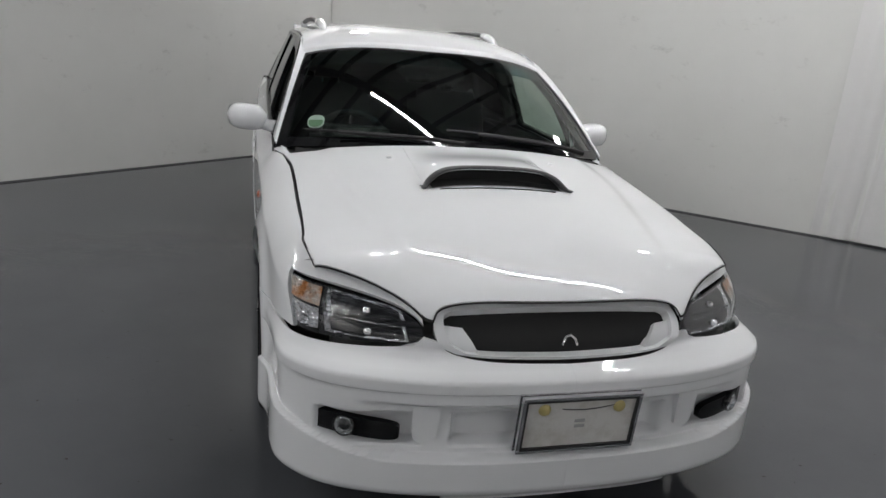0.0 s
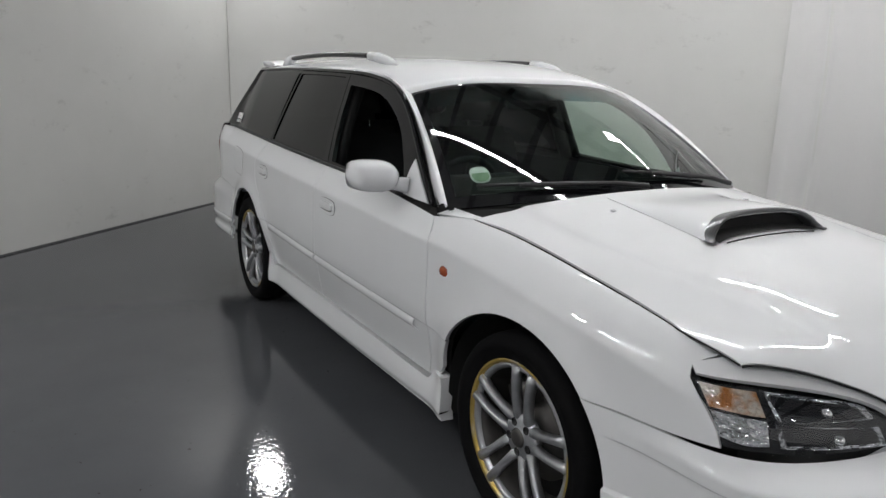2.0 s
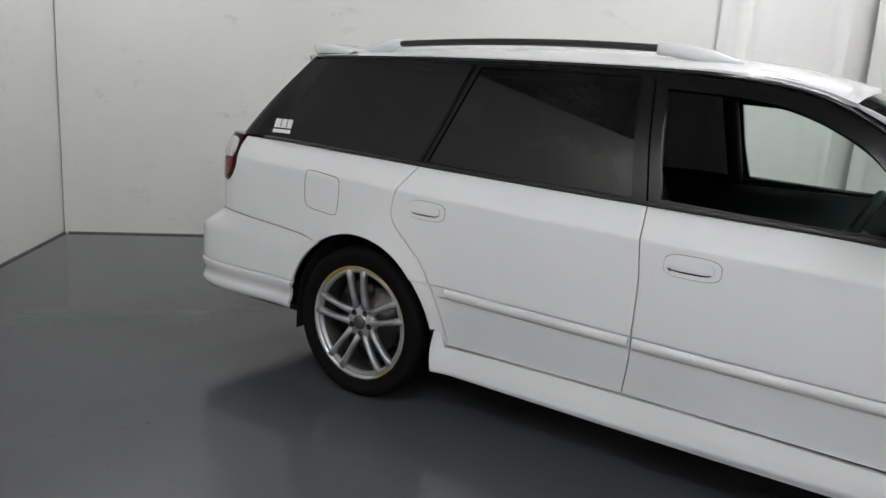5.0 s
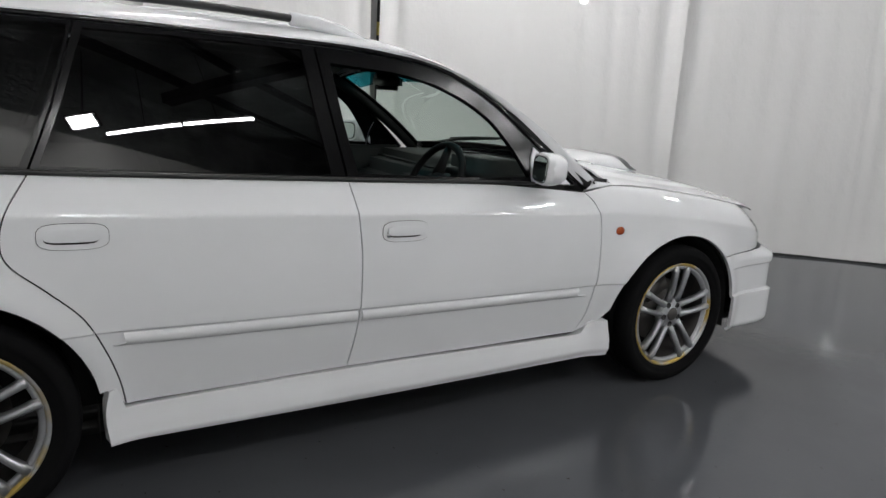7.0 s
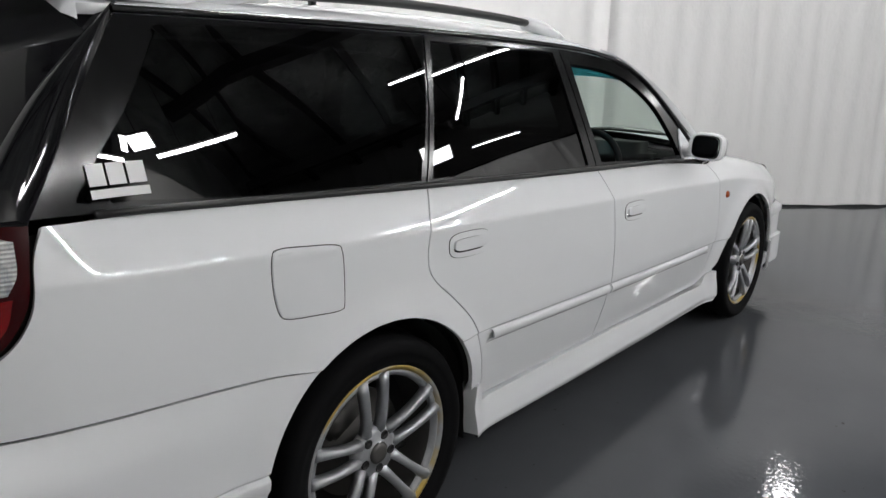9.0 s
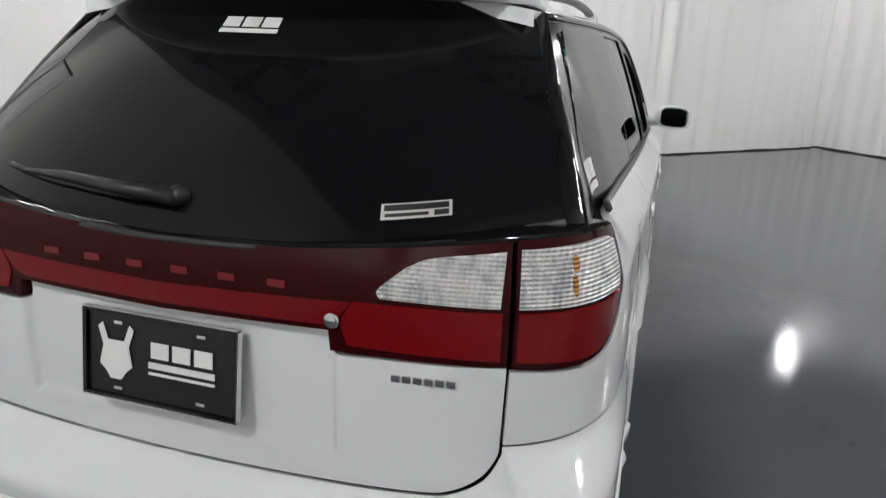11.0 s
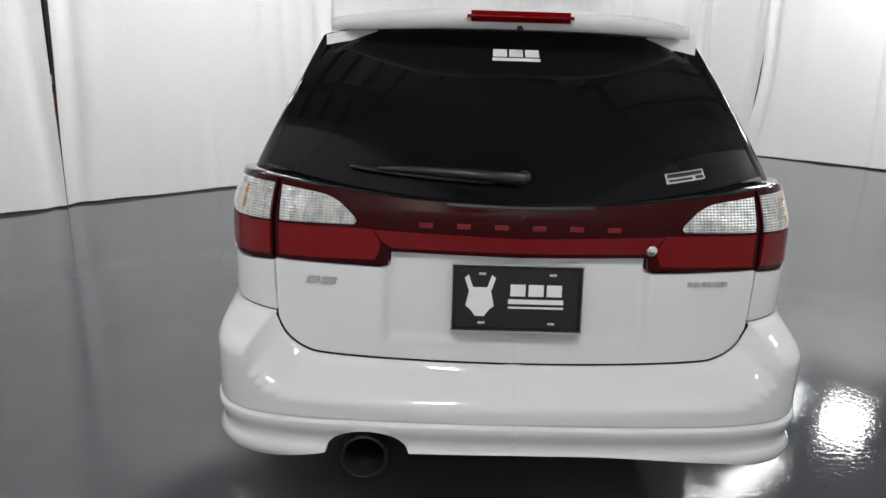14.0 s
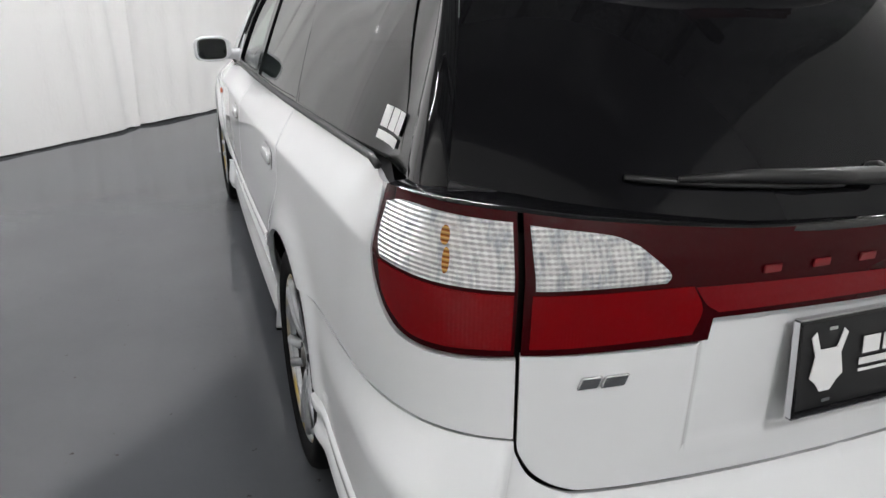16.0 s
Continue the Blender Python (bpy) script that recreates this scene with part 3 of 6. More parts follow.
# ---- bumpers ----
def rounded(v, half, soft):
    return 1 - step(half - soft, half + soft, abs(v))


F0 = S_FRONT + 0.0001
fb_top = [(-1.594, 0.5562), (-1.70, 0.5575), (-1.86, 0.5605), (-1.955, 0.562)]
fb_head = [(-1.955, 0.562), (-2.10, 0.567), (-2.25, 0.576), (-2.325, 0.588), (-2.350, 0.612)]
fb_mid = [(-2.350, 0.612), (s_at(0.364, False), 0.602), (s_at(0.345, False), 0.5830), (s_at(0.305, False), 0.570), (s_at(0.20, False), 0.5600), (F0, 0.556)]


def front_bumper(s, z):
    """The front bumper with its waist line, the long intake, the lamp pockets and the lip."""
    away = step(-1.72, -2.02, s)
    low = step(0.0, 0.062, 0.582 - z) * away
    x, y = ring(s, z, low)
    a, b = ring(s + 0.01, z, low), ring(s - 0.01, z, low)
    t = Vector((a[0] - b[0], a[1] - b[1])).normalized()
    n = Vector((t.y, -t.x))
    o = 0.0
    o += 0.009 * step(0.486, 0.493, z) * step(0.562, 0.515, z) * step(-1.66, -1.76, s)
    r = arch_r(y, z)
    o += 0.020 * math.exp(-(((r - 1.0) / 0.16) ** 2)) if s > -2.0 and r < 1.6 else 0
    arch = step(-1.95, -1.70, s)
    top = 0.300 + 0.062 * step(-2.32, -1.95, s)
    lip = step(top + 0.003, top - 0.005, z)
    o += (0.020 - 0.009 * arch) * lip - 0.018 * step(0.215, 0.180, z) ** 2
    if z > top:
        o -= 0.030 * step(0.455, 0.446, z) * (1 - step(-2.32, -2.20, s))
        o -= 0.050 * step(0.425, 0.41, z) * step(0.315, 0.33, z) * rounded(x, 0.322, 0.012)
        o -= 0.045 * step(0.418, 0.404, z) * step(0.318, 0.332, z) * rounded(x - 0.538, 0.130, 0.010)
    y += 0.75 * max(0.0, z - 0.60) ** 1.25 * step(-1.75, -2.05, s)
    return Vector((x + n.x * o, y + n.y * o, z))


fb_bottom = [(F0, 0.175), (-2.46, 0.176), (-2.42, 0.192), (-2.1, 0.190), (-1.697, 0.187)]
fb_pts = outline(fb_top, fb_head, fb_mid, [(F0, 0.556), (F0, 0.175)], fb_bottom, [(-1.697, 0.187), (-1.6955, 0.33)], arch_run(True, -1.6955, -1.600, 10) + [fb_top[0]])
both("front_bumper", fb_pts, front_bumper, PAINT, car, grid=0.014, gap=0.0008, cuts=[0.530, 0.5, 0.4935, 0.4895, 0.4855, 0.455, 0.447, 0.425, 0.413] + [0.292 + 0.004 * k for k in range(20)])


R0 = S_REAR - 0.0001
hat_low = [(QE + 0.004, 0.668), (QE + 0.010, 0.64), (QE + 0.035, 0.600), (QE + 0.085, 0.570), (QE + 0.15, 0.560), (2.75, 0.554), (R0, 0.552)]
rb_top = [(1.53, 0.618), (1.69, 0.637), (1.93, 0.657), (2.15, 0.670), (QE + 0.004, 0.668)]
RBE = np.vstack([spline(rb_top, 40)[:-1], spline(hat_low, 40)])
rb_edge = lambda s: float(np.interp(s, RBE[:, 0], RBE[:, 1]))


def rear_bumper(s, z):
    """The rear bumper: a shelf under the tailgate, a smooth face and the flared skirt."""
    low = step(-0.006, 0.095, rb_edge(s) - z) * step(1.45, 1.9, s)
    x, y = ring(s, z, low)
    a, b = ring(s + 0.01, z, low), ring(s - 0.01, z, low)
    t = Vector((a[0] - b[0], a[1] - b[1])).normalized()
    n = Vector((t.y, -t.x))
    o = 0.0
    line = 0.422
    o -= 0.006 * math.exp(-(((z - line) / 0.004) ** 2))
    o += 0.006 * step(line, line - 0.008, z)
    o -= 0.012 * step(0.398, 0.372, z) * step(0.325, 0.350, z)
    o -= 0.05 * step(0.335, 0.265, z) ** 2
    r = arch_r(y, z)
    o += 0.014 * math.exp(-(((r - 1.0) / 0.14) ** 2)) if s < 1.9 else 0
    return Vector((x + n.x * o, y + n.y * o, z))


rb_arch = arch_run(False, 1.677, 1.528, 10)
EX = s_low(0.375, True)
rb_l = outline(rb_top, hat_low, [(R0, 0.554), (R0, 0.338)], [(R0, 0.338), (2.75, 0.337), (2.50, 0.322), (2.38, 0.300), (2.22, 0.290), (2.05, 0.300), (1.690, 0.300)], [(1.690, 0.300), rb_arch[0]], rb_arch)
panel("rear_bumper", rb_l, mirrored(rear_bumper, -1), PAINT, car, grid=0.018, gap=0.0008, cuts=[0.411 + 0.003 * k for k in range(8)])
rb_r = outline(rb_top, hat_low, [(R0, 0.554), (R0, 0.338)], [(R0, 0.338), (EX + 0.098, 0.336)], [(EX + 0.098, 0.336), (EX + 0.085, 0.362), (EX + 0.045, 0.390), (EX, 0.398), (EX - 0.045, 0.390), (EX - 0.085, 0.362), (EX - 0.098, 0.330)],
               [(EX - 0.098, 0.330), (2.46, 0.312), (2.38, 0.300), (2.22, 0.290), (2.05, 0.300), (1.690, 0.300)], [(1.690, 0.300), rb_arch[0]], rb_arch)
panel("rear_bumper", rb_r, rear_bumper, PAINT, car, grid=0.018, gap=0.0008, cuts=[0.411 + 0.003 * k for k in range(8)])


# ---- sills ----
def skirt(s, z):
    p = side(s, 0.33)
    k = (z - 0.19) / 0.14
    out = 0.012 + 0.028 * max(0.0, 1 - k) ** 0.8 * step(1.08, 0.45, k) - 0.02 * step(0.22, 0.19, z)
    ends = step(-0.80, -0.93, s) + step(0.86, 0.95, s)
    out += 0.010 * ends * step(0.2, 0.34, z)
    return Vector((p.x + out * 0.75, p.y, z))


both("side_skirt", outline([(-0.930, 0.187), (0.2, 0.198), (0.953, 0.209)], [(0.953, 0.209), (0.962, 0.30), (0.950, 0.372)], [(0.950, 0.372), (0.925, 0.374), (0.905, 0.312)], [(0.905, 0.312), (0.2, 0.316), (-0.765, 0.294)],
                           [(-0.765, 0.294), (-0.800, 0.300), (-0.840, 0.340), (-0.918, 0.342)], [(-0.918, 0.342), (-0.932, 0.26), (-0.930, 0.187)]), skirt, PAINT, car, grid=0.02, depth=0.05)


# ---- door mouldings ----
def moulding(s, z):
    p = side(s, z)
    c = 0.523 + 0.027 * (s - 0.225) - 0.017
    k = (z - c) / 0.021
    return p + Vector((0.013 * max(0.0, 1 - abs(k) ** 2.6) + 0.001, 0, 0))


def moulding_run(s0, s1, point):
    m = lambda s: 0.506 + 0.027 * (s - 0.225)
    if point < 0:
        return outline([(s0, m(s0) + 0.019), (s1, m(s1) + 0.019)], [(s1, m(s1) + 0.019), (s1, m(s1) - 0.019)], [(s1, m(s1) - 0.019), (s0 + 0.03, m(s0 + 0.03) - 0.019), (s0 + 0.006, m(s0) - 0.008), (s0, m(s0) + 0.019)])
    return outline([(s0, m(s0) + 0.019), (s1, m(s1) + 0.019)], [(s1, m(s1) + 0.019), (s1 - 0.006, m(s1) - 0.008), (s1 - 0.03, m(s1) - 0.019), (s0, m(s0) - 0.019)], [(s0, m(s0) - 0.019), (s0, m(s0) + 0.019)])


both("door_moulding", moulding_run(-0.735, 0.198, -1), moulding, PAINT, car, grid=0.011, depth=0.004, gap=0)
both("door_moulding", moulding_run(0.215, 0.905, 1), moulding, PAINT, car, grid=0.011, depth=0.004, gap=0)


# ---- greenhouse ----
belt_x = lambda y: side(y, belt_z(y)).x
roof_edge = smooth_table([(-1.1, 0.69), (-0.76, 0.900), (-0.558, 1.085), (-0.379, 1.215), (-0.188, 1.306), (0.0, 1.347), (0.25, 1.366), (0.9, 1.383), (1.5, 1.384), (1.8, 1.380), (2.2, 1.37)])


def house(s, z):
    """The side of the cabin above the belt line."""
    y = s
    b = belt_z(y)
    h = z - b
    x = belt_x(min(y, 2.05)) - (0.28 + 0.065 * step(0.6, 1.8, y)) * h - 0.20 * h * h
    if y > 1.6:
        x -= 0.035 * step(1.6, 2.1, y)
    return Vector((x, y, z))


win_top = smooth_table([(-1.0, 0.66), (-0.735, 0.884), (-0.535, 1.060), (-0.361, 1.200), (-0.18, 1.289), (0.0, 1.324), (0.25, 1.345), (0.9, 1.362), (1.5, 1.365), (2.2, 1.36)])
# the black band of the side windows, one panel per door, with the panes let into it
fw = outline([(-0.725, 0.894), (-0.535, win_top(-0.535)), (-0.361, win_top(-0.361)), (-0.18, win_top(-0.18)), (0.0, win_top(0.0)), (0.288, win_top(0.288))], [(0.288, win_top(0.288)), (0.262, 1.15), (0.224, belt_z(0.224) + 0.002)], [(0.224, belt_z(0.224) + 0.002), (-0.2, belt_z(-0.2) + 0.002), (-0.725, 0.894)])
fw_hole = outline([(-0.505, 0.932), (-0.43, 1.045), (-0.33, 1.150), (-0.17, 1.235), (0.0, 1.276), (0.242, 1.296)], [(0.242, 1.296), (0.222, 1.12), (0.188, 0.958)], [(0.188, 0.958), (-0.2, 0.938), (-0.505, 0.932)])
both("door_window_frame", fw, house, BLACK_SATIN, car, hole=fw_hole, gap=0.001, depth=0.02, grid=0.05)
panel("door_pane", fw_hole, house, GLASS_DOOR, car, "clear glass", lift=-0.010, depth=0, gap=-0.004, grid=0.06)
rw = outline([(0.292, win_top(0.292)), (0.6, win_top(0.6)), (0.964, win_top(0.964))], [(0.964, win_top(0.964)), (1.03, 1.15), (1.100, belt_z(1.1) + 0.002)], [(1.100, belt_z(1.1) + 0.002), (0.7, belt_z(0.7) + 0.002), (0.229, belt_z(0.229) + 0.002)], [(0.229, belt_z(0.229) + 0.002), (0.266, 1.15), (0.292, win_top(0.292))])
rw_hole = outline([(0.335, 1.332), (0.6, 1.341), (0.945, 1.346)], [(0.945, 1.346), (1.012, 1.15), (1.072, 0.990)], [(1.072, 0.990), (0.7, 0.970), (0.280, 0.956)], [(0.280, 0.956), (0.313, 1.15), (0.335, 1.332)])
both("door_window_frame", rw, house, BLACK_SATIN, car, hole=rw_hole, gap=0.001, depth=0.02, grid=0.05)
both("door_pane", rw_hole, house, GLASS_PRIVACY, car, "dark privacy glass", lift=-0.006, depth=0, gap=-0.004, grid=0.06)
qw = outline([(0.968, win_top(0.968)), (1.4, win_top(1.4)), (1.80, win_top(1.80))], [(1.80, win_top(1.80)), (1.92, 1.20), (2.040, belt_z(2.03) + 0.004)], [(2.040, belt_z(2.03) + 0.004), (1.6, belt_z(1.6) + 0.002), (1.104, belt_z(1.104) + 0.002)], [(1.104, belt_z(1.104) + 0.002), (1.034, 1.15), (0.968, win_top(0.968))])
qw_hole = outline([(0.985, 1.348), (1.4, 1.349), (1.70, 1.342), (1.728, 1.330)], [(1.728, 1.330), (1.83, 1.18), (1.945, 1.048), (1.940, 1.032)], [(1.940, 1.032), (1.6, 1.008), (1.118, 0.988)], [(1.118, 0.988), (1.045, 1.16), (0.985, 1.348)])
both("quarter_window_frame", qw, house, BLACK_SATIN, car, hole=qw_hole, gap=0.001, depth=0.02, grid=0.05)
both("quarter_pane", qw_hole, lambda s, z: house(s, z) + Vector((0.018 * (z - 1.15), 0, 0)), GLASS_PRIVACY, car, "dark privacy glass", lift=0.002, depth=0, gap=-0.004, grid=0.06)

# ---- roof ----
roof_mid = smooth_table([(-0.45, 1.285), (-0.33, 1.338), (-0.15, 1.388), (0.1, 1.424), (0.5, 1.446), (1.0, 1.450), (1.5, 1.440), (1.85, 1.418), (2.0, 1.40)])
roof_x = lambda y: house(y, roof_edge(y)).x


def roof(x, y):
    k = min(1.0, abs(x) / max(0.3, roof_x(y)))
    zm, ze = roof_mid(y), min(roof_edge(y), roof_mid(y) - 0.01)
    z = ze + (zm - ze) * (1 - k**3.2)
    return Vector((x, y, z))


def roof_sheet():
    """The roof with the pillars beside the windscreen, in strips from edge to edge."""
    bm = bmesh.new()
    rows = []
    ys = [-0.325 + (1.86 + 0.325) * k / 60 for k in range(61)]
    for y in ys:
        w = roof_x(y)
        row = []
        for i in range(41):
            u = -1 + 2 * i / 40
            u = math.copysign(1 - (1 - abs(u)) ** 1.5, u)
            yy = y + (0.055 * (abs(u) ** 2.2) * step(0.2, -0.325, y))
            w2 = roof_x(yy)
            row.append(bm.verts.new(roof(u * w2, yy)))
        rows.append(row)
    for a, b in zip(rows, rows[1:]):
        for i in range(40):
            bm.faces.new((a[i], b[i], b[i + 1], a[i + 1]))
    for row in (rows[0], rows[-1]):
        low = [bm.verts.new(v.co - Vector((0, 0, 0.03))) for v in row]
        for i in range(40):
            bm.faces.new((row[i], row[i + 1], low[i + 1], low[i]))
    for j in (0, 40):
        col = [r[j] for r in rows]
        low = [bm.verts.new(v.co - Vector((math.copysign(0.016, v.co.x), 0, 0.02))) for v in col]
        for i in range(60):
            bm.faces.new((col[i], col[i + 1], low[i + 1], low[i]))
    bmesh.ops.recalc_face_normals(bm, faces=bm.faces)
    return bm


rs = part("roof", roof_sheet(), PAINT, car)

# ---- windscreen ----
ws_base_y = lambda x: -0.985 + 0.150 * (abs(x) / 0.74) ** 2.2
ws_base_z = lambda x: 0.945 - 0.040 * (abs(x) / 0.74) ** 2
ws_top_y = lambda x: -0.335 + 0.060 * (abs(x) / 0.6) ** 2.2
ws_top_z = lambda x: roof(x, ws_top_y(x) + 0.01).z - 0.012


def windscreen(u, v):
    """u across, -1 to 1; v from the bonnet, 0, to the roof, 1."""
    xb, xt = 0.742 * u, 0.590 * u
    a = Vector((xb, ws_base_y(xb), ws_base_z(xb)))
    b = Vector((xt, ws_top_y(xt), ws_top_z(xt)))
    p = a.lerp(b, v)
    p += Vector((0, -0.35, 0.6)) * 0.030 * 4 * v * (1 - v)
    return p


sq = outline([(-1, 0), (1, 0)], [(1, 0), (1, 1)], [(1, 1), (-1, 1)], [(-1, 1), (-1, 0)])
band = outline([(-0.94, 0.80), (0.94, 0.80)], [(0.94, 0.80), (0.955, 0.955)], [(0.955, 0.955), (-0.955, 0.955)], [(-0.955, 0.955), (-0.94, 0.80)])
clear = outline([(-0.955, 0.075), (0.955, 0.075)], [(0.955, 0.075), (0.955, 0.955)], [(0.955, 0.955), (-0.955, 0.955)], [(-0.955, 0.955), (-0.955, 0.075)])
panel("windscreen_surround", sq, windscreen, BLACK_GLOSS, car, "black screen border", hole=clear, gap=0, depth=0.006, grid=0.07, lift=-0.004, out=(0, -1, 1))
panel("windscreen", clear, windscreen, GLASS_CLEAR, car, "green-tinted windscreen", gap=-0.004, depth=0, grid=0.06, lift=-0.003, out=(0, -1, 1))
panel("shade_band", band, windscreen, GLASS_SHADE, car, "blue-green shade band", gap=0, depth=0, grid=0.08, lift=-0.007, out=(0, -1, 1))


def pillar(u, v):
    """The painted pillar beside the windscreen: u from the screen, 0, to the side windows, 1."""
    a = windscreen(1.0, v)
    s2 = -0.765 + (0.0 + 0.765) * v
    b = house(s2, min(roof_edge(s2), roof_mid(max(-0.45, s2)) - 0.004))
    p = a.lerp(b, u)
    mid = Vector((0.55, -0.35, 0.6)).normalized()
    return p + mid * 0.020 * 4 * u * (1 - u)


both("screen_pillar", outline([(0.03, 0.02), (1, 0.0)], [(1, 0.0), (1, 0.5), (1, 0.98)], [(1, 0.98), (0.03, 0.98)], [(0.03, 0.98), (0.03, 0.02)]), pillar, PAINT, car, gap=0, depth=0.012, grid=0.09, out=None)


def gutter(sign):
    pts = []
    for k in range(40):
        y = -0.72 + (1.80 + 0.72) * k / 39
        p = house(y, win_top(y) + 0.008)
        pts.append((sign * (p.x + 0.003), y, p.z))
    return tube(pts, 0.0085, 6)


for sgn in (-1, 1):
    part("window_top_trim", gutter(sgn), BLACK_GLOSS, car, "glossy black roof trim")
    part("belt_trim", tube([(sgn * (belt_x(y) + 0.002), y, belt_z(y) + 0.006) for y in [-0.52 + 2.46 * k / 30 for k in range(31)]], 0.008, 6), BLACK_TRIM, car)

# ---- tailgate ----
def hatch(s, z):
    p = side(s, z)
    x = abs(p.x)
    # the pocket for the number plate
    o = 0.020 * rounded(x, 0.335, 0.014) * step(0.598, 0.615, z) * step(0.86, 0.84, z)
    return Vector((p.x, p.y - o, z))


TI = s_at(0.340, True)
HS = s_at(0.628, True) + 0.0025
hatch_pts = outline([(HS, 0.812), (TI, 0.806)], [(TI, 0.806), (TI + 0.014, 0.812), (TI + 0.016, 0.846)], [(TI + 0.016, 0.846), (R0, 0.840)], [(R0, 0.843), (R0, 0.5555)], [(R0, 0.5555), (2.75, 0.5575), (HS + 0.15, 0.5635), (HS + 0.085, 0.5735), (HS + 0.035, 0.6035), (HS + 0.009, 0.642), (HS + 0.003, 0.668)], [(HS + 0.004, 0.668), (HS, 0.812)])
both("tailgate", hatch_pts, hatch, PAINT, car, grid=0.02, gap=0.0015)

glass_low = lambda x: 0.968 + 0.054 * (abs(x) / 0.65) ** 2


def rear_screen(u, v):
    """u across; v from the lamps, 0, to the spoiler, 1."""
    xb, xt = 0.676 * u, 0.535 * u
    a = Vector((xb, 2.312 - 0.195 * abs(u) ** 2.6, glass_low(xb)))
    b = Vector((xt, 1.925 - 0.145 * abs(u) ** 2.6, 1.400 - 0.012 * u * u))
    p = a.lerp(b, v)
    return p + Vector((0, 0.7, 0.55)) * 0.026 * 4 * v * (1 - v)


rs_pts = outline([(-1, 0.0), (1, 0.0)], [(1, 0.0), (1, 1)], [(1, 1), (-1, 1)], [(-1, 1), (-1, 0.0)])
panel("rear_screen", rs_pts, rear_screen, REAR_GLASS, car, "black-tinted rear window", gap=0, depth=0.02, grid=0.07, out=(0, 1, 0.5))


def rear_pillar(u, v):
    a = rear_screen(1.0, v)
    s2 = 2.038 - (2.038 - 1.80) * v
    z2 = belt_z(2.03) + 0.004 + (win_top(1.8) - belt_z(2.03) - 0.004) * v
    b = house(s2, z2)
    p = a.lerp(b, u)
    return p + Vector((0.7, 0.7, 0.1)).normalized() * 0.022 * 4 * u * (1 - u)


both("rear_pillar", outline([(0.012, -0.02), (1, -0.02)], [(1, -0.02), (1, 1)], [(1, 1), (0.012, 1)], [(0.012, 1), (0.012, -0.02)]), rear_pillar, BLACK_GLOSS, car, "black rear pillar", gap=0, depth=0.012, grid=0.09)


# ---- nose: lamps, grille, plates ----
SF = lambda x: s_at(x, False)
SR = lambda x: s_at(x, True)


def on(fn, pts, lift=0.0):
    """Places on a surface for outline points, lifted along its normal."""
    out = []
    for a, b in pts:
        p = fn(a, b)
        n = (fn(a + 0.002, b) - fn(a - 0.002, b)).cross(fn(a, b + 0.002) - fn(a, b - 0.002)).normalized()
        if n.dot(p - Vector((0, max(-1.1, min(1.1, p.y)), 0.62))) < 0:
            n = -n
        out.append(p + n * lift)
    return out


def oval(cx, cy, rx, ry, n=24, power=2.0, turn=0.0):
    pts = []
    for k in range(n):
        a = k * math.tau / n
        c, s = math.cos(a), math.sin(a)
        x, y = rx * math.copysign(abs(c) ** (2 / power), c), ry * math.copysign(abs(s) ** (2 / power), s)
        pts.append((cx + x * math.cos(turn) - y * math.sin(turn), cy + x * math.sin(turn) + y * math.cos(turn)))
    return pts


lamp_top = [(-1.892, 0.700), (SF(0.66), 0.695), (SF(0.56), 0.685), (SF(0.48), 0.670), (SF(0.43), 0.652), (SF(0.402), 0.630)]
lamp_low = [(SF(0.402), 0.630), (SF(0.398), 0.604), (SF(0.412), 0.590), (SF(0.45), 0.581), (SF(0.60), 0.571), (SF(0.72), 0.566), (-1.955, 0.566)]
lamp_pts = outline(lamp_top, lamp_low, [(-1.955, 0.566), (-1.93, 0.625), (-1.892, 0.700)])
lid_pts = outline([(-1.900, 0.704), (SF(0.66), 0.698), (SF(0.56), 0.688), (SF(0.48), 0.673), (SF(0.43), 0.655), (SF(0.399), 0.632)], [(SF(0.399), 0.632), (SF(0.410), 0.668), (SF(0.45), 0.706), (SF(0.52), 0.730), (SF(0.60), 0.737), (SF(0.668), 0.741)], [(SF(0.668), 0.741), (-1.905, 0.725), (-1.900, 0.704)])
CHROME_FACET = material("faceted_lamp_reflector", (0.88, 0.89, 0.91), 0.09, 0.95)
bump(CHROME_FACET, noise_node(CHROME_FACET, 30.0, 2, 0.5, (1, 1, 2.2)), 1.0, 0.05)
AMBER_FACET = material("peach_tinted_reflector", (0.80, 0.50, 0.28), 0.15, 0.5)
link(AMBER_FACET, ramp(AMBER_FACET, noise_node(AMBER_FACET, 16.0, 3, 0.5), [(0.42, (0.80, 0.72, 0.64)), (0.56, (0.66, 0.27, 0.08))]), "Color", bsdf(AMBER_FACET), "Base Color")
bump(AMBER_FACET, noise_node(AMBER_FACET, 85.0, 3, 0.6), 1.0, 0.02)
LAMP_BLACK = material("dark_lamp_housing", (0.016, 0.016, 0.018), 0.25)


def dish(fn, pts, depth):
    """A hollow reflector sunk into a surface."""
    mid = np.mean(np.array(pts), 0)
    bm = bmesh.new()
    rings = []
    for k, lift in ((1.0, 0.0), (0.86, -0.35), (0.62, -0.7), (0.35, -0.92), (0.12, -1.0)):
        rings.append([bm.verts.new(p) for p in on(fn, [tuple(mid + (np.array(q) - mid) * k) for q in pts], lift * depth - 0.004)])
    for a, b in zip(rings, rings[1:]):
        for i in range(len(a)):
            bm.faces.new((a[i], a[(i + 1) % len(a)], b[(i + 1) % len(a)], b[i]))
    bm.faces.new(rings[-1])
    bmesh.ops.recalc_face_normals(bm, faces=bm.faces)
    return bm


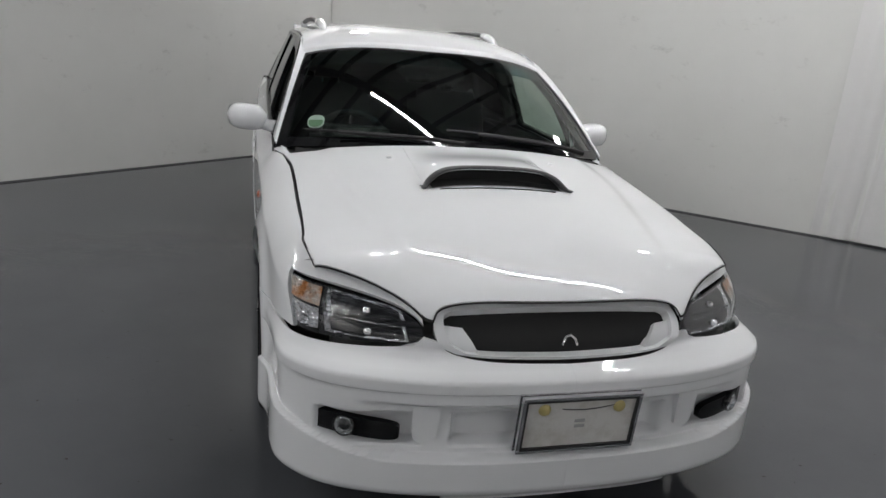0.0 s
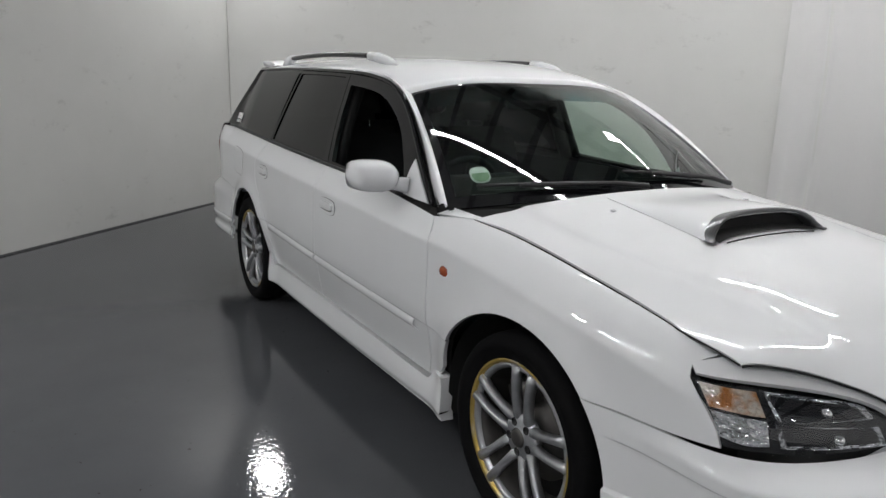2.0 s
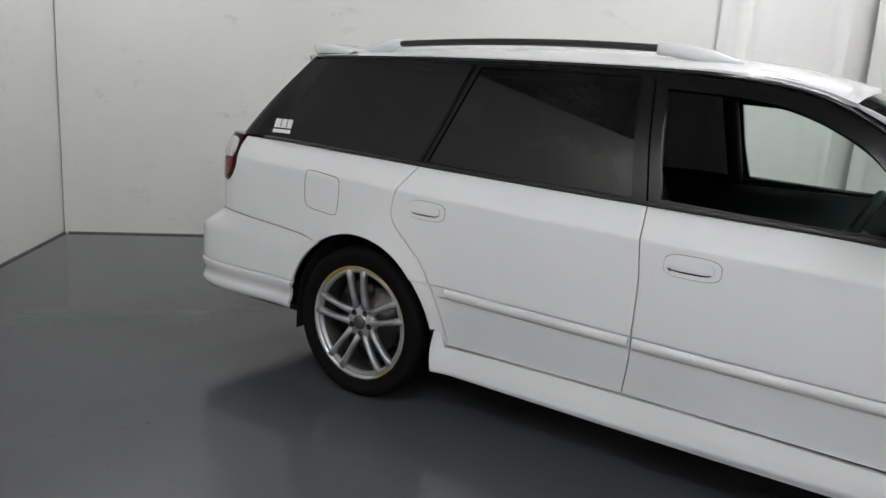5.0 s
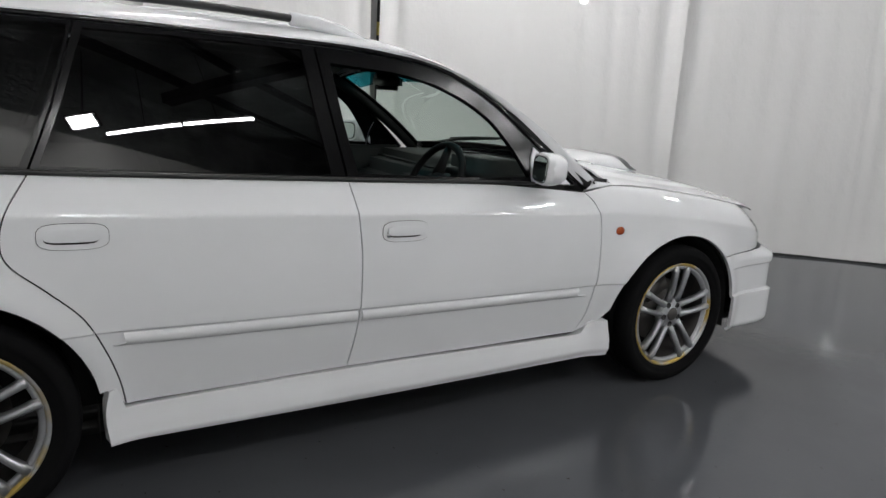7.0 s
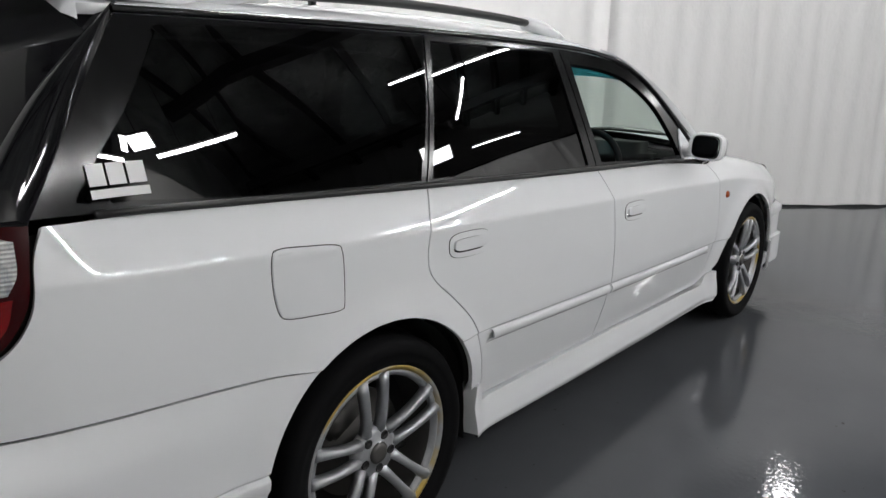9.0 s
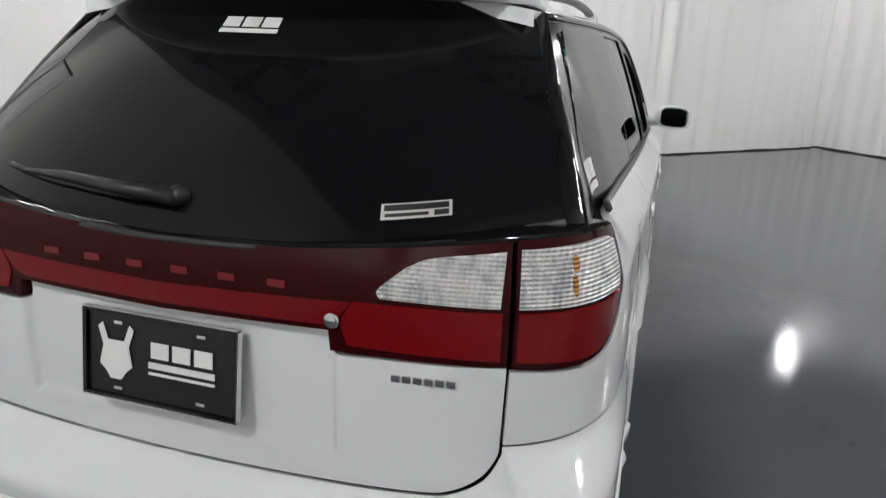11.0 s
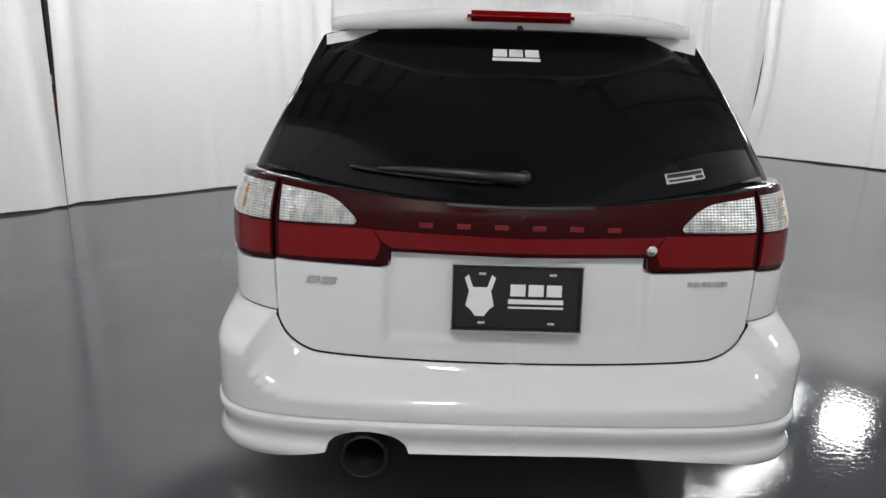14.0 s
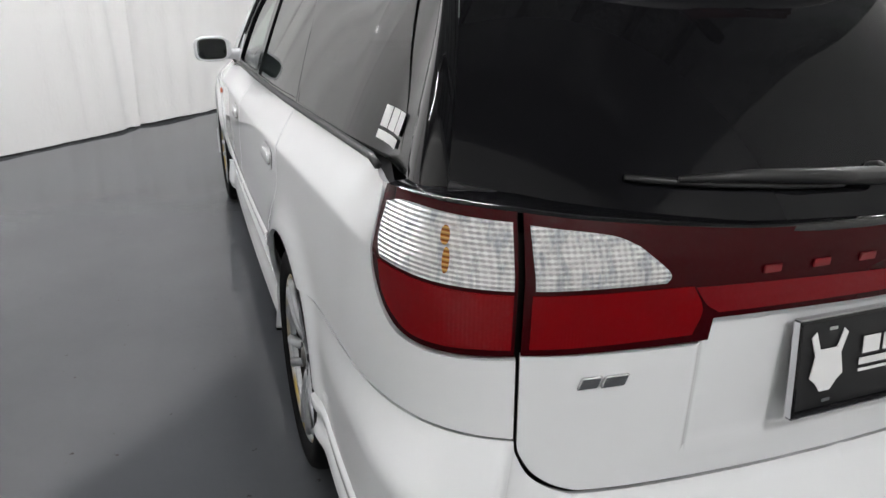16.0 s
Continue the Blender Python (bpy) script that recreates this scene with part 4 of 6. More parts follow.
for sgn in (-1, 1):
    fn = mirrored(side, sgn)
    lamp = panel("headlight", lamp_pts, fn, LAMP_BLACK, car, "headlamp with dark housing", lift=-0.012, depth=0.03, grid=0.03, gap=0.001)
    for name, z0, z1, x0, x1, cut, mt in (("main_reflector", 0.638, 0.686, 0.448, 0.650, 0.024, CHROME_FACET), ("dip_reflector", 0.585, 0.632, 0.436, 0.650, 0.004, CHROME_FACET)):
        q = outline([(SF(x0), z0 + 0.004), (SF(x1), z0)], [(SF(x1), z0), (SF(x1) + 0.006, z1 + 0.004)], [(SF(x1) + 0.006, z1 + 0.004), (SF(x0 + 0.05), z1 - cut * 0.6), (SF(x0 + 0.01), z1 - cut)], [(SF(x0 + 0.01), z1 - cut), (SF(x0), z0 + 0.004)])
        part(name, dish(fn, q, 0.028), mt, lamp)
        for t in (0.5,):
            p = on(fn, [(SF(x0 + (x1 - x0) * t), (z0 + z1 - cut * 0.5) / 2)], -0.008)[0]
            part("bulb", lathe([(0, -0.010), (0.010, -0.006), (0.013, 0), (0.010, 0.008), (0, 0.011)], Matrix.Translation(p), 14), CHROME, lamp)
    part("indicator", dish(fn, outline([(-1.925, 0.650), (SF(0.668), 0.646)], [(SF(0.668), 0.646), (SF(0.668), 0.688)], [(SF(0.668), 0.688), (-1.905, 0.694)], [(-1.905, 0.694), (-1.925, 0.650)]), 0.005), AMBER_FACET, lamp, "amber indicator reflector")
    part("side_light", dish(fn, outline([(-1.945, 0.590), (SF(0.70), 0.582), (SF(0.668), 0.588)], [(SF(0.668), 0.588), (SF(0.668), 0.640)], [(SF(0.668), 0.640), (-1.928, 0.643)], [(-1.928, 0.643), (-1.945, 0.590)]), 0.005), CHROME_FACET, lamp)
    panel("lens", lamp_pts, fn, GLASS_LENS, lamp, "clear lens", lift=0.002, depth=0.0, grid=0.03, gap=0.003)
both("headlight_brow", lid_pts, side, PAINT, car, "painted brow over the headlamp", lift=0.004, depth=0.012, grid=0.02, gap=0.001)


def nose(x, z):
    """The upright face of the nose, x across."""
    p = side(SF(min(0.70, abs(x))), z)
    return Vector((x, p.y, z))


g_out = [(-0.372, 0.632), (-0.360, 0.668), (-0.318, 0.690), (0, 0.699), (0.318, 0.690), (0.360, 0.668), (0.372, 0.632), (0.355, 0.592), (0.305, 0.572), (0.20, 0.562), (0, 0.558), (-0.20, 0.562), (-0.305, 0.572), (-0.355, 0.592)]
g_outer = [tuple(p) for p in spline(g_out, 6, True)]
g_in = outline([(-0.318, 0.671), (-0.20, 0.677), (0, 0.680), (0.20, 0.677), (0.318, 0.671)], [(0.318, 0.671), (0.340, 0.660), (0.343, 0.635), (0.330, 0.600), (0.290, 0.576)], [(0.290, 0.576), (0.20, 0.570), (0, 0.567), (-0.20, 0.570), (-0.290, 0.576)],
               [(-0.290, 0.576), (-0.330, 0.600), (-0.343, 0.635), (-0.340, 0.660), (-0.318, 0.671)])
grille = panel("grille", g_outer, lambda x, z: nose(x, z) + Vector((0, -0.012, 0)), PAINT, car, "white grille surround with a black insert", hole=g_in, gap=0.001, depth=0.035, grid=0.012, out=(0, -1, 0.2))
for sgn in (-1, 1):
    panel("corner_piece", outline([(0.352, 0.636), (0.292, 0.632)], [(0.292, 0.632), (0.270, 0.604), (0.246, 0.564)], [(0.246, 0.564), (0.310, 0.566), (0.352, 0.590)], [(0.352, 0.590), (0.352, 0.636)]), lambda x, z, k=sgn: nose(k * x, z) + Vector((0, 0.004 + 0.10 * max(0.0, z - 0.60), 0)), PAINT, grille, "white corner of the opening", gap=0, depth=0.02, grid=0.02, out=(0, -1, 0))
panel("insert", outline([(-0.36, 0.565), (0.36, 0.565)], [(0.36, 0.565), (0.36, 0.69)], [(0.36, 0.69), (-0.36, 0.69)], [(-0.36, 0.69), (-0.36, 0.565)]), lambda x, z: nose(x, z) + Vector((0, 0.026, 0)), DARK, grille, "black mesh insert", gap=0, depth=0, grid=0.05, out=(0, -1, 0))
part("badge", tube([tuple(nose(x, z) + Vector((0, 0.008, 0))) for x, z in ((-0.012, 0.592), (0.0, 0.612), (0.016, 0.616), (0.028, 0.606), (0.034, 0.590))], 0.004, 6), CHROME, grille, "small chrome badge remnant")


def slab(name, mat, parent, cx, cy, cz, w, h, d, tilt=0.0, bevel=0.002, label="", facing=-1, yaw=0.0):
    """An upright plate facing forwards (-1) or backwards (1)."""
    m = Matrix.Translation((cx, cy, cz)) @ Matrix.Rotation(yaw, 4, "Z") @ Matrix.Rotation(tilt, 4, "X")
    return part(name, box((-w / 2, -d / 2, -h / 2), (w / 2, d / 2, h / 2), bevel, m), mat, parent, label, False)


def frame_ring(w, h, t, d, m):
    bm = bmesh.new()
    for lo, hi in (((-w / 2, -d / 2, h / 2 - t), (w / 2, d / 2, h / 2)), ((-w / 2, -d / 2, -h / 2), (w / 2, d / 2, -h / 2 + t)), ((-w / 2, -d / 2, -h / 2 + t), (-w / 2 + t, d / 2, h / 2 - t)), ((w / 2 - t, -d / 2, -h / 2 + t), (w / 2, d / 2, h / 2 - t))):
        add_box(bm, lo, hi, 0.0015, m)
    return bm


plate = slab("front_number_plate", PLATE_WHITE, car, 0.022, -2.275, 0.405, 0.335, 0.160, 0.006, 0.10, label="blank white plate in a worn chrome frame")
pm = Matrix.Translation((0.022, -2.279, 0.405)) @ Matrix.Rotation(0.10, 4, "X")
part("frame", frame_ring(0.350, 0.175, 0.011, 0.014, pm), CHROME, plate, "", False)
part("frame_edge", frame_ring(0.332, 0.157, 0.006, 0.017, pm), BLACK_TRIM, plate, "", False)
slab("bracket", CHROME, plate, 0.022, -2.262, 0.405, 0.356, 0.182, 0.012, 0.10)
for bx in (-0.11, 0.11):
    part("bolt_cap", lathe([(0, 0.010), (0.013, 0.008), (0.017, 0.003), (0.018, 0)], pm @ Matrix.Translation((bx, -0.002, 0.048)) @ Matrix.Rotation(radians(90), 4, "X"), 16), BRASS, plate)
part("wire", tube([tuple(pm @ Vector((x, -0.006, 0.058 - 0.012 * math.sin((x + 0.1) / 0.2 * math.pi)))) for x in np.linspace(-0.06, 0.09, 14)], 0.0016, 5), BLACK_TRIM, plate)
for k in range(2):
    slab("printed_bar", material("faint_grey_print", (0.36, 0.36, 0.36), 0.6), plate, 0.022, -2.2805, 0.412 - 0.016 * k, 0.030, 0.010, 0.001, 0.10, 0)

for sgn in (-1, 1):
    fn = mirrored(front_bumper, sgn)
    pts = oval((SF(0.658) + SF(0.416)) / 2, 0.368, (SF(0.658) - SF(0.416)) / 2, 0.027, 48, 4.6, 0.05)
    flat = lambda s, z, f=fn: f(s, 0.470) + Vector((0, 0.020, z - 0.470))
    fog = panel("fog_lamp_pocket", pts, flat, BLACK_SATIN, car, "black fog lamp pocket", lift=0.004, depth=0.02, grid=0.03, gap=0)
    c = on(flat, [(SF(0.543), 0.368)], 0.008)[0]
    m = Matrix.Translation(c) @ Matrix.Rotation(sgn * radians(24), 4, "Z") @ Matrix.Rotation(radians(90), 4, "X")
    part("fog_reflector", lathe([(0, -0.014), (0.012, -0.009), (0.022, 0.001), (0.025, 0.004), (0.027, 0.0)], m, 28), CHROME_FACET, fog)
    part("fog_lens", lathe([(0, 0.013), (0.010, 0.012), (0.018, 0.009), (0.025, 0.004)], m, 28), GLASS_LENS, fog, "clear round lens")
    part("fog_rim", lathe([(0.025, 0.0), (0.028, 0.006), (0.031, 0.003), (0.032, -0.01)], m, 28), BLACK_GLOSS, fog)
    strake = outline([(SF(0.392), 0.447), (SF(0.389), 0.360), (SF(0.377), 0.335), (SF(0.355), 0.326)], [(SF(0.355), 0.326), (SF(0.332), 0.345)], [(SF(0.332), 0.345), (SF(0.325), 0.447)], [(SF(0.325), 0.447), (SF(0.392), 0.447)])
    panel("intake_strake", strake, lambda s, z, f=fn: f(s, 0.452) + Vector((0, 0.004 + 0.10 * (0.447 - z), z - 0.452)), PAINT, car, "white upright between intake and fog lamp", lift=0.001, depth=0.03, grid=0.03, gap=0)


# ---- bonnet scoop, washer jets, cowl and wipers ----
def scoop(u, v):
    """The raised scoop: u across -1 to 1, v from its mouth, 0, to its tail, 1."""
    w = 0.268 - 0.012 * v
    y = -1.468 - 0.045 * abs(u) ** 3 * (1 - v) + v * 0.40
    x = u * w
    b = bonnet(x, y)
    k = (1 - abs(u) ** 7)
    rise = 0.052 * (1 - step(0.05, 1.0, v)) * k
    return Vector((x, y, b.z + 0.002 + rise))


sc = panel("bonnet_scoop", outline([(-1, 0), (1, 0)], [(1, 0), (1, 1)], [(1, 1), (-1, 1)], [(-1, 1), (-1, 0)]), scoop, PAINT, car, "white scoop with a carbon-look mouth trim", gap=0, depth=0.004, grid=0.05, out=(0, 0, 1))


def mouth(k, f):
    """Runs round the mouth: k across, f from the outer edge, 0, to the inner, 1."""
    u = -1.06 + 2.12 * k
    uu = max(-1, min(1, u))
    top = scoop(uu, 0.02)
    drop = 0.011 * f
    return Vector((u * 0.268 * (1 - 0.05 * f), top.y - 0.010 + 0.016 * f + (abs(u) > 1) * -0.012, max(bonnet(uu * 0.26, top.y).z + 0.003, top.z + 0.003 - drop)))


bm = bmesh.new()
rows = [[bm.verts.new(mouth(k / 40, f) + Vector((0, dy, dz))) for k in range(41)] for f, dy, dz in ((0, 0.035, 0.002), (0, 0, 0.003), (0.35, -0.006, -0.002), (0.9, 0.0, 0.0), (1.0, 0.02, 0.0))]
for a, b in zip(rows, rows[1:]):
    for i in range(40):
        bm.faces.new((a[i], a[i + 1], b[i + 1], b[i]))
bmesh.ops.recalc_face_normals(bm, faces=bm.faces)
part("mouth_trim", bm, CARBON, sc, "worn carbon-look trim")
bm = bmesh.new()
top = [bm.verts.new(scoop(u, 0.085) + Vector((0, 0.0, -0.003))) for u in np.linspace(-0.93, 0.93, 25)]
low = [bm.verts.new(bonnet(v.co.x, v.co.y) + Vector((0, 0, 0.003))) for v in top]
for i in range(24):
    bm.faces.new((top[i], top[i + 1], low[i + 1], low[i]))
# dark sheet laid over the white bonnet in place of the mouth's shade
floor_rows = [[bm.verts.new(bonnet(x, -1.492 - 0.03 * abs(x / 0.25) ** 3 + dy) + Vector((0, 0, 0.004))) for x in np.linspace(-0.243, 0.243, 25)] for dy in (0.0, 0.03, 0.07)]
for p, q in zip(floor_rows, floor_rows[1:]):
    for i in range(24):
        bm.faces.new((p[i], p[i + 1], q[i + 1], q[i]))
part("mouth_shadow", bm, DARK, sc, "dark sheets for the shade in the scoop throat")
part("throat_ledge", tube([tuple(bonnet(x, -1.515 - 0.012 * abs(x / 0.25) ** 2) + Vector((0, 0, 0.002))) for x in np.linspace(-0.215, 0.215, 21)], 0.0022, 5), DARK, sc)
for jx in (-0.334, 0.334):
    p = bonnet(jx, -1.18)
    part("washer_jet", box((jx - 0.010, -1.186, p.z - 0.002), (jx + 0.010, -1.172, p.z + 0.007), 0.003), PAINT, car)
panel("cowl", outline([(-0.69, -0.945), (-0.4, -1.000), (0, -1.020), (0.4, -1.000), (0.69, -0.945)], [(0.69, -0.945), (0.715, -0.80)], [(0.715, -0.80), (0.4, -0.90), (0, -0.93), (-0.4, -0.90), (-0.715, -0.80)], [(-0.715, -0.80), (-0.69, -0.945)]),
      lambda x, y: Vector((x, y, 0.925 - 0.045 * (abs(x) / 0.72) ** 2)), BLACK_TRIM, car, "black scuttle panel", gap=0, depth=0.01, grid=0.06, out=(0, 0, 1))
for x0, x1, v1 in ((0.62, 0.10, 0.10), (0.02, -0.50, 0.08)):
    a = windscreen(x0 / 0.74, 0.02) + Vector((0, -0.02, 0.012))
    b = windscreen(x1 / 0.74, v1) + Vector((0, -0.016, 0.016))
    wiper = part("windscreen_wiper", tube([a, a.lerp(b, 0.3) + Vector((0, -0.012, 0.012)), b], [0.011, 0.009, 0.006], 8), BLACK_TRIM, car, "black wiper")
    bl = [windscreen((x1 + (x0 - x1) * t - 0.06) / 0.74, v1 + 0.02 - 0.05 * t) + Vector((0, -0.008, 0.012)) for t in np.linspace(-0.15, 0.85, 12)]
    part("blade", tube(bl, 0.0055, 6), BLACK_TRIM, wiper)

# ---- sides: lamps, handles, fuel flap, mirrors, rails ----
for sgn in (-1, 1):
    fn = mirrored(side, sgn)
    panel("side_marker", oval(-0.925, 0.719, 0.023, 0.017, 20, 2.3), lambda a, b, f=fn: f(a, b) + Vector((math.copysign(0.010, f(a, b).x) * max(0, 1 - ((a + 0.925) / 0.023) ** 2 - ((b - 0.719) / 0.017) ** 2) ** 0.5, 0, 0)), AMBER_DARK, car, "amber side marker", gap=0, depth=0.003, grid=0.006)
    for cs, cz, lock in ((0.050, 0.777, True), (1.010, 0.817, False)):
        hp = oval(cs, cz, 0.083, 0.034, 32, 3.4, 0.02)
        handle = panel("door_handle", hp, fn, PAINT, car, "body-coloured door handle in its cup", lift=0.003, gap=0, depth=0.006, grid=0.02)
        part("cup_seam", tube([tuple(p) for p in on(fn, hp, 0.0006)], 0.0014, 5, True), BLACK_TRIM, handle)
        # no hollow here: a dark patch on the cup gives the shade behind the grip
        panel("recess_shade", oval(cs + 0.004, cz - 0.002, 0.064, 0.018, 28, 3.5, 0.02), fn, INTERIOR, handle, "dark patch for the shade of the finger recess", lift=0.0038, gap=0, depth=0.0006, grid=0.03)
        panel("grip", oval(cs + 0.002, cz + 0.003, 0.066, 0.0165, 32, 4.0, 0.02), lambda a, b, f=fn, d=cz: f(a, b) + Vector((math.copysign(0.012 - 6.0 * (b - d - 0.006) ** 2, f(a, b).x), 0, 0)), PAINT, handle, "", lift=0.0, gap=0, depth=0.008, grid=0.008)
        if lock:
            c = on(fn, [(cs + 0.062, cz - 0.010)], 0.002)[0]
            part("lock", lathe([(0, 0.004), (0.006, 0.004), (0.009, 0.002), (0.010, -0.004)], Matrix.Translation(c) @ Matrix.Rotation(sgn * radians(90), 4, "Y"), 16), CHROME, handle)

flap = [tuple(p) for p in spline([(1.462, 0.889), (1.54, 0.899), (1.610, 0.904), (1.630, 0.888), (1.632, 0.82), (1.622, 0.770), (1.600, 0.752), (1.53, 0.743), (1.462, 0.739), (1.448, 0.755), (1.444, 0.82), (1.446, 0.872)], 5, True)]
fuel = panel("fuel_flap", flap, mirrored(side, -1), PAINT, car, "white fuel flap", lift=0.0015, depth=0.004, grid=0.03, gap=0.003)
part("flap_seam", tube([tuple(p) for p in on(mirrored(side, -1), flap, -0.0006)], 0.0016, 5, True), BLACK_TRIM, fuel)


def mirror_shell(sgn):
    bm = bmesh.new()
    rows = []
    for j in range(13):
        t = j / 12
        x = 0.775 + 0.172 * t
        k = (1 - abs(2 * t - 1) ** 3.6) ** 0.5 if 0 < t < 1 else 0.0
        k = max(k, 0.12 if t == 1 else 0.45 if t == 0 else 0.0)
        zc, yc = 0.976 + 0.004 * t, -0.500 + 0.055 * t
        row = []
        for i in range(20):
            a = i * math.tau / 20
            c, s = math.cos(a), math.sin(a)
            yy = yc + (0.055 if c > 0 else 0.085) * k * math.copysign(abs(c) ** 0.75, c) * (0.35 if c > 0 else 1)
            zz = zc + 0.058 * k * math.copysign(abs(s) ** 0.7, s)
            row.append(bm.verts.new((sgn * x, yy, zz)))
        rows.append(row)
    for a, b in zip(rows, rows[1:]):
        for i in range(20):
            bm.faces.new((a[i], a[(i + 1) % 20], b[(i + 1) % 20], b[i]))
    bm.faces.new(rows[0])
    bm.faces.new(rows[-1])
    bmesh.ops.recalc_face_normals(bm, faces=bm.faces)
    return bm


MIRROR_GLASS = material("mirror_glass", (0.55, 0.60, 0.60), 0.02, 1.0)
for sgn in (-1, 1):
    mirror = part("door_mirror", mirror_shell(sgn), PAINT, car, "white door mirror")
    mm = Matrix.Translation((sgn * 0.866, -0.452, 0.979)) @ Matrix.Rotation(sgn * radians(18), 4, "Z") @ Matrix.Rotation(radians(4), 4, "X")
    for name, w, h, y0, y1, mt, lab in (("mirror_rim", 0.077, 0.053, -0.020, 0.004, PAINT, ""), ("mirror_recess", 0.070, 0.047, -0.010, 0.0055, BLACK_TRIM, "black recess"), ("mirror_pane", 0.066, 0.043, 0.0, 0.0075, MIRROR_GLASS, "mirror glass")):
        bm = bmesh.new()
        rings = [[bm.verts.new(mm @ Vector((x, y, z))) for x, z in oval(0, 0, w * k, h * k, 36, 4.0)] for y, k in ((y0, 1.0), (y1 - 0.002, 1.0), (y1, 0.975))]
        for p, q in zip(rings, rings[1:]):
            for i in range(36):
                bm.faces.new((p[i], p[(i + 1) % 36], q[(i + 1) % 36], q[i]))
        bm.faces.new(rings[-1])
        bmesh.ops.recalc_face_normals(bm, faces=bm.faces)
        part(name, bm, mt, mirror, lab, False)
    foot = outline([(-0.735, 0.893), (-0.53, 1.055)], [(-0.53, 1.055), (-0.505, 0.99), (-0.500, 0.905)], [(-0.500, 0.905), (-0.62, 0.897), (-0.735, 0.893)])
    panel("mirror_foot", [(a * 0.8 + 0.2 * -0.55, b * 0.85 + 0.15 * 0.94) for a, b in foot], mirrored(house, sgn), PAINT, mirror, "white mirror foot", lift=0.006, depth=0.012, grid=0.03, gap=0)
    part("mirror_arm", tube([(sgn * 0.740, -0.545, 0.945), (sgn * 0.775, -0.525, 0.950), (sgn * 0.80, -0.51, 0.955)], [0.030, 0.026, 0.028], 10), PAINT, mirror)

    rail = empty("roof_rail")
    rail.parent = car
    rail_pts = [(sgn * (0.492 - 0.020 * (y - 0.9) ** 2), y, roof(0.49, y).z + 0.036 - 0.006 * ((y - 0.86) / 0.6) ** 2) for y in np.linspace(0.315, 1.42, 24)]
    part("bar", tube(rail_pts, 0.016, 8, flat=0.8), BLACK_TRIM, rail, "black roof bar", True)
    for y0, y1, tip in ((0.330, 0.06, -1), (1.40, 1.60, 1)):
        pts = [(sgn * (0.490 - 0.020 * (y - 0.9) ** 2), y, roof(0.49, y).z + h) for y, h in ((y0, 0.030), (y0 + (y1 - y0) * 0.35, 0.026), (y0 + (y1 - y0) * 0.7, 0.012), (y1, -0.004))]
        part("rail_foot", tube(pts, [0.022, 0.024, 0.022, 0.010], 10), PAINT, rail, "white rail foot")

# ---- spoiler and tail ----
def spoiler(u, v):
    """Across -1 to 1, and round the wing's section, v from its front edge over the top to the underside."""
    w = 0.540
    x = u * w
    sweep = -0.235 * abs(u) ** 2.8
    y0, z0 = 1.68 + sweep * 0.3, roof(min(0.5, abs(x)) * math.copysign(1, x), 1.72).z + 0.004
    yt, zt = 2.068 + sweep, 1.452 - 0.026 * abs(u) ** 2.5
    thick = 0.050 * (1 - 0.35 * abs(u) ** 4)
    if v < 0.7:
        t = v / 0.7
        return Vector((x, y0 + (yt - y0) * t, z0 + (zt - z0) * t + 0.010 * math.sin(math.pi * t)))
    if v < 0.85:
        t = (v - 0.7) / 0.15
        return Vector((x, yt + 0.010 * math.sin(math.pi * t) - 0.012 * t, zt - thick * t))
    t = (v - 0.85) / 0.15
    return Vector((x, yt - 0.012 - 0.17 * t, zt - thick - 0.004 * t))


bm = bmesh.new()
rows = [[bm.verts.new(spoiler(u, v)) for v in [k / 40 for k in range(41)]] for u in np.linspace(-1, 1, 41)]
for a, b in zip(rows, rows[1:]):
    for i in range(40):
        bm.faces.new((a[i], a[i + 1], b[i + 1], b[i]))
for r in (rows[0], rows[-1]):
    bm.faces.new(r)
bmesh.ops.recalc_face_normals(bm, faces=bm.faces)
sp = part("roof_spoiler", bm, PAINT, car, "white roof spoiler")
st = part("high_stop_lamp", box((-0.142, 2.046, 1.418), (0.142, 2.090, 1.446), 0.010), RED_LENS, sp, "red high-level brake lamp")
part("camera_dot", lathe([(0, 0.006), (0.007, 0.005), (0.009, 0)], Matrix.Translation((0, 2.066, 1.402)) @ Matrix.Rotation(radians(-90), 4, "X"), 14), BLACK_GLOSS, sp)


def tail(s, z):
    return side(s, z)


LAMP_CLEAR = material("ribbed_clear_lens", (0.80, 0.80, 0.79), 0.14, 0.4, coat=1.0)
ribs = LAMP_CLEAR.node_tree.nodes.new("ShaderNodeTexWave")
ribs.bands_direction = "Z"
ribs.inputs["Scale"].default_value = 46.0
flutes = LAMP_CLEAR.node_tree.nodes.new("ShaderNodeTexWave")
flutes.bands_direction = "X"
flutes.inputs["Scale"].default_value = 34.0
lens_co = LAMP_CLEAR.node_tree.nodes.new("ShaderNodeTexCoord")
link(LAMP_CLEAR, lens_co, "Object", ribs, "Vector")
link(LAMP_CLEAR, lens_co, "Object", flutes, "Vector")
grid_sum = LAMP_CLEAR.node_tree.nodes.new("ShaderNodeMath")
grid_sum.operation = "MULTIPLY_ADD"
grid_sum.inputs[1].default_value = 0.6
link(LAMP_CLEAR, flutes, "Fac", grid_sum, 0)
link(LAMP_CLEAR, ribs, "Fac", grid_sum, 2)
bump(LAMP_CLEAR, grid_sum, 0.8, 0.005, 0)
link(LAMP_CLEAR, ramp(LAMP_CLEAR, noise_node(LAMP_CLEAR, 22.0, 3, 0.6, (2.6, 2.6, 0.35)), [(0.36, (0.58, 0.60, 0.63)), (0.52, (0.90, 0.90, 0.88)), (0.70, (0.98, 0.98, 0.97))]), "Color", bsdf(LAMP_CLEAR), "Base Color")

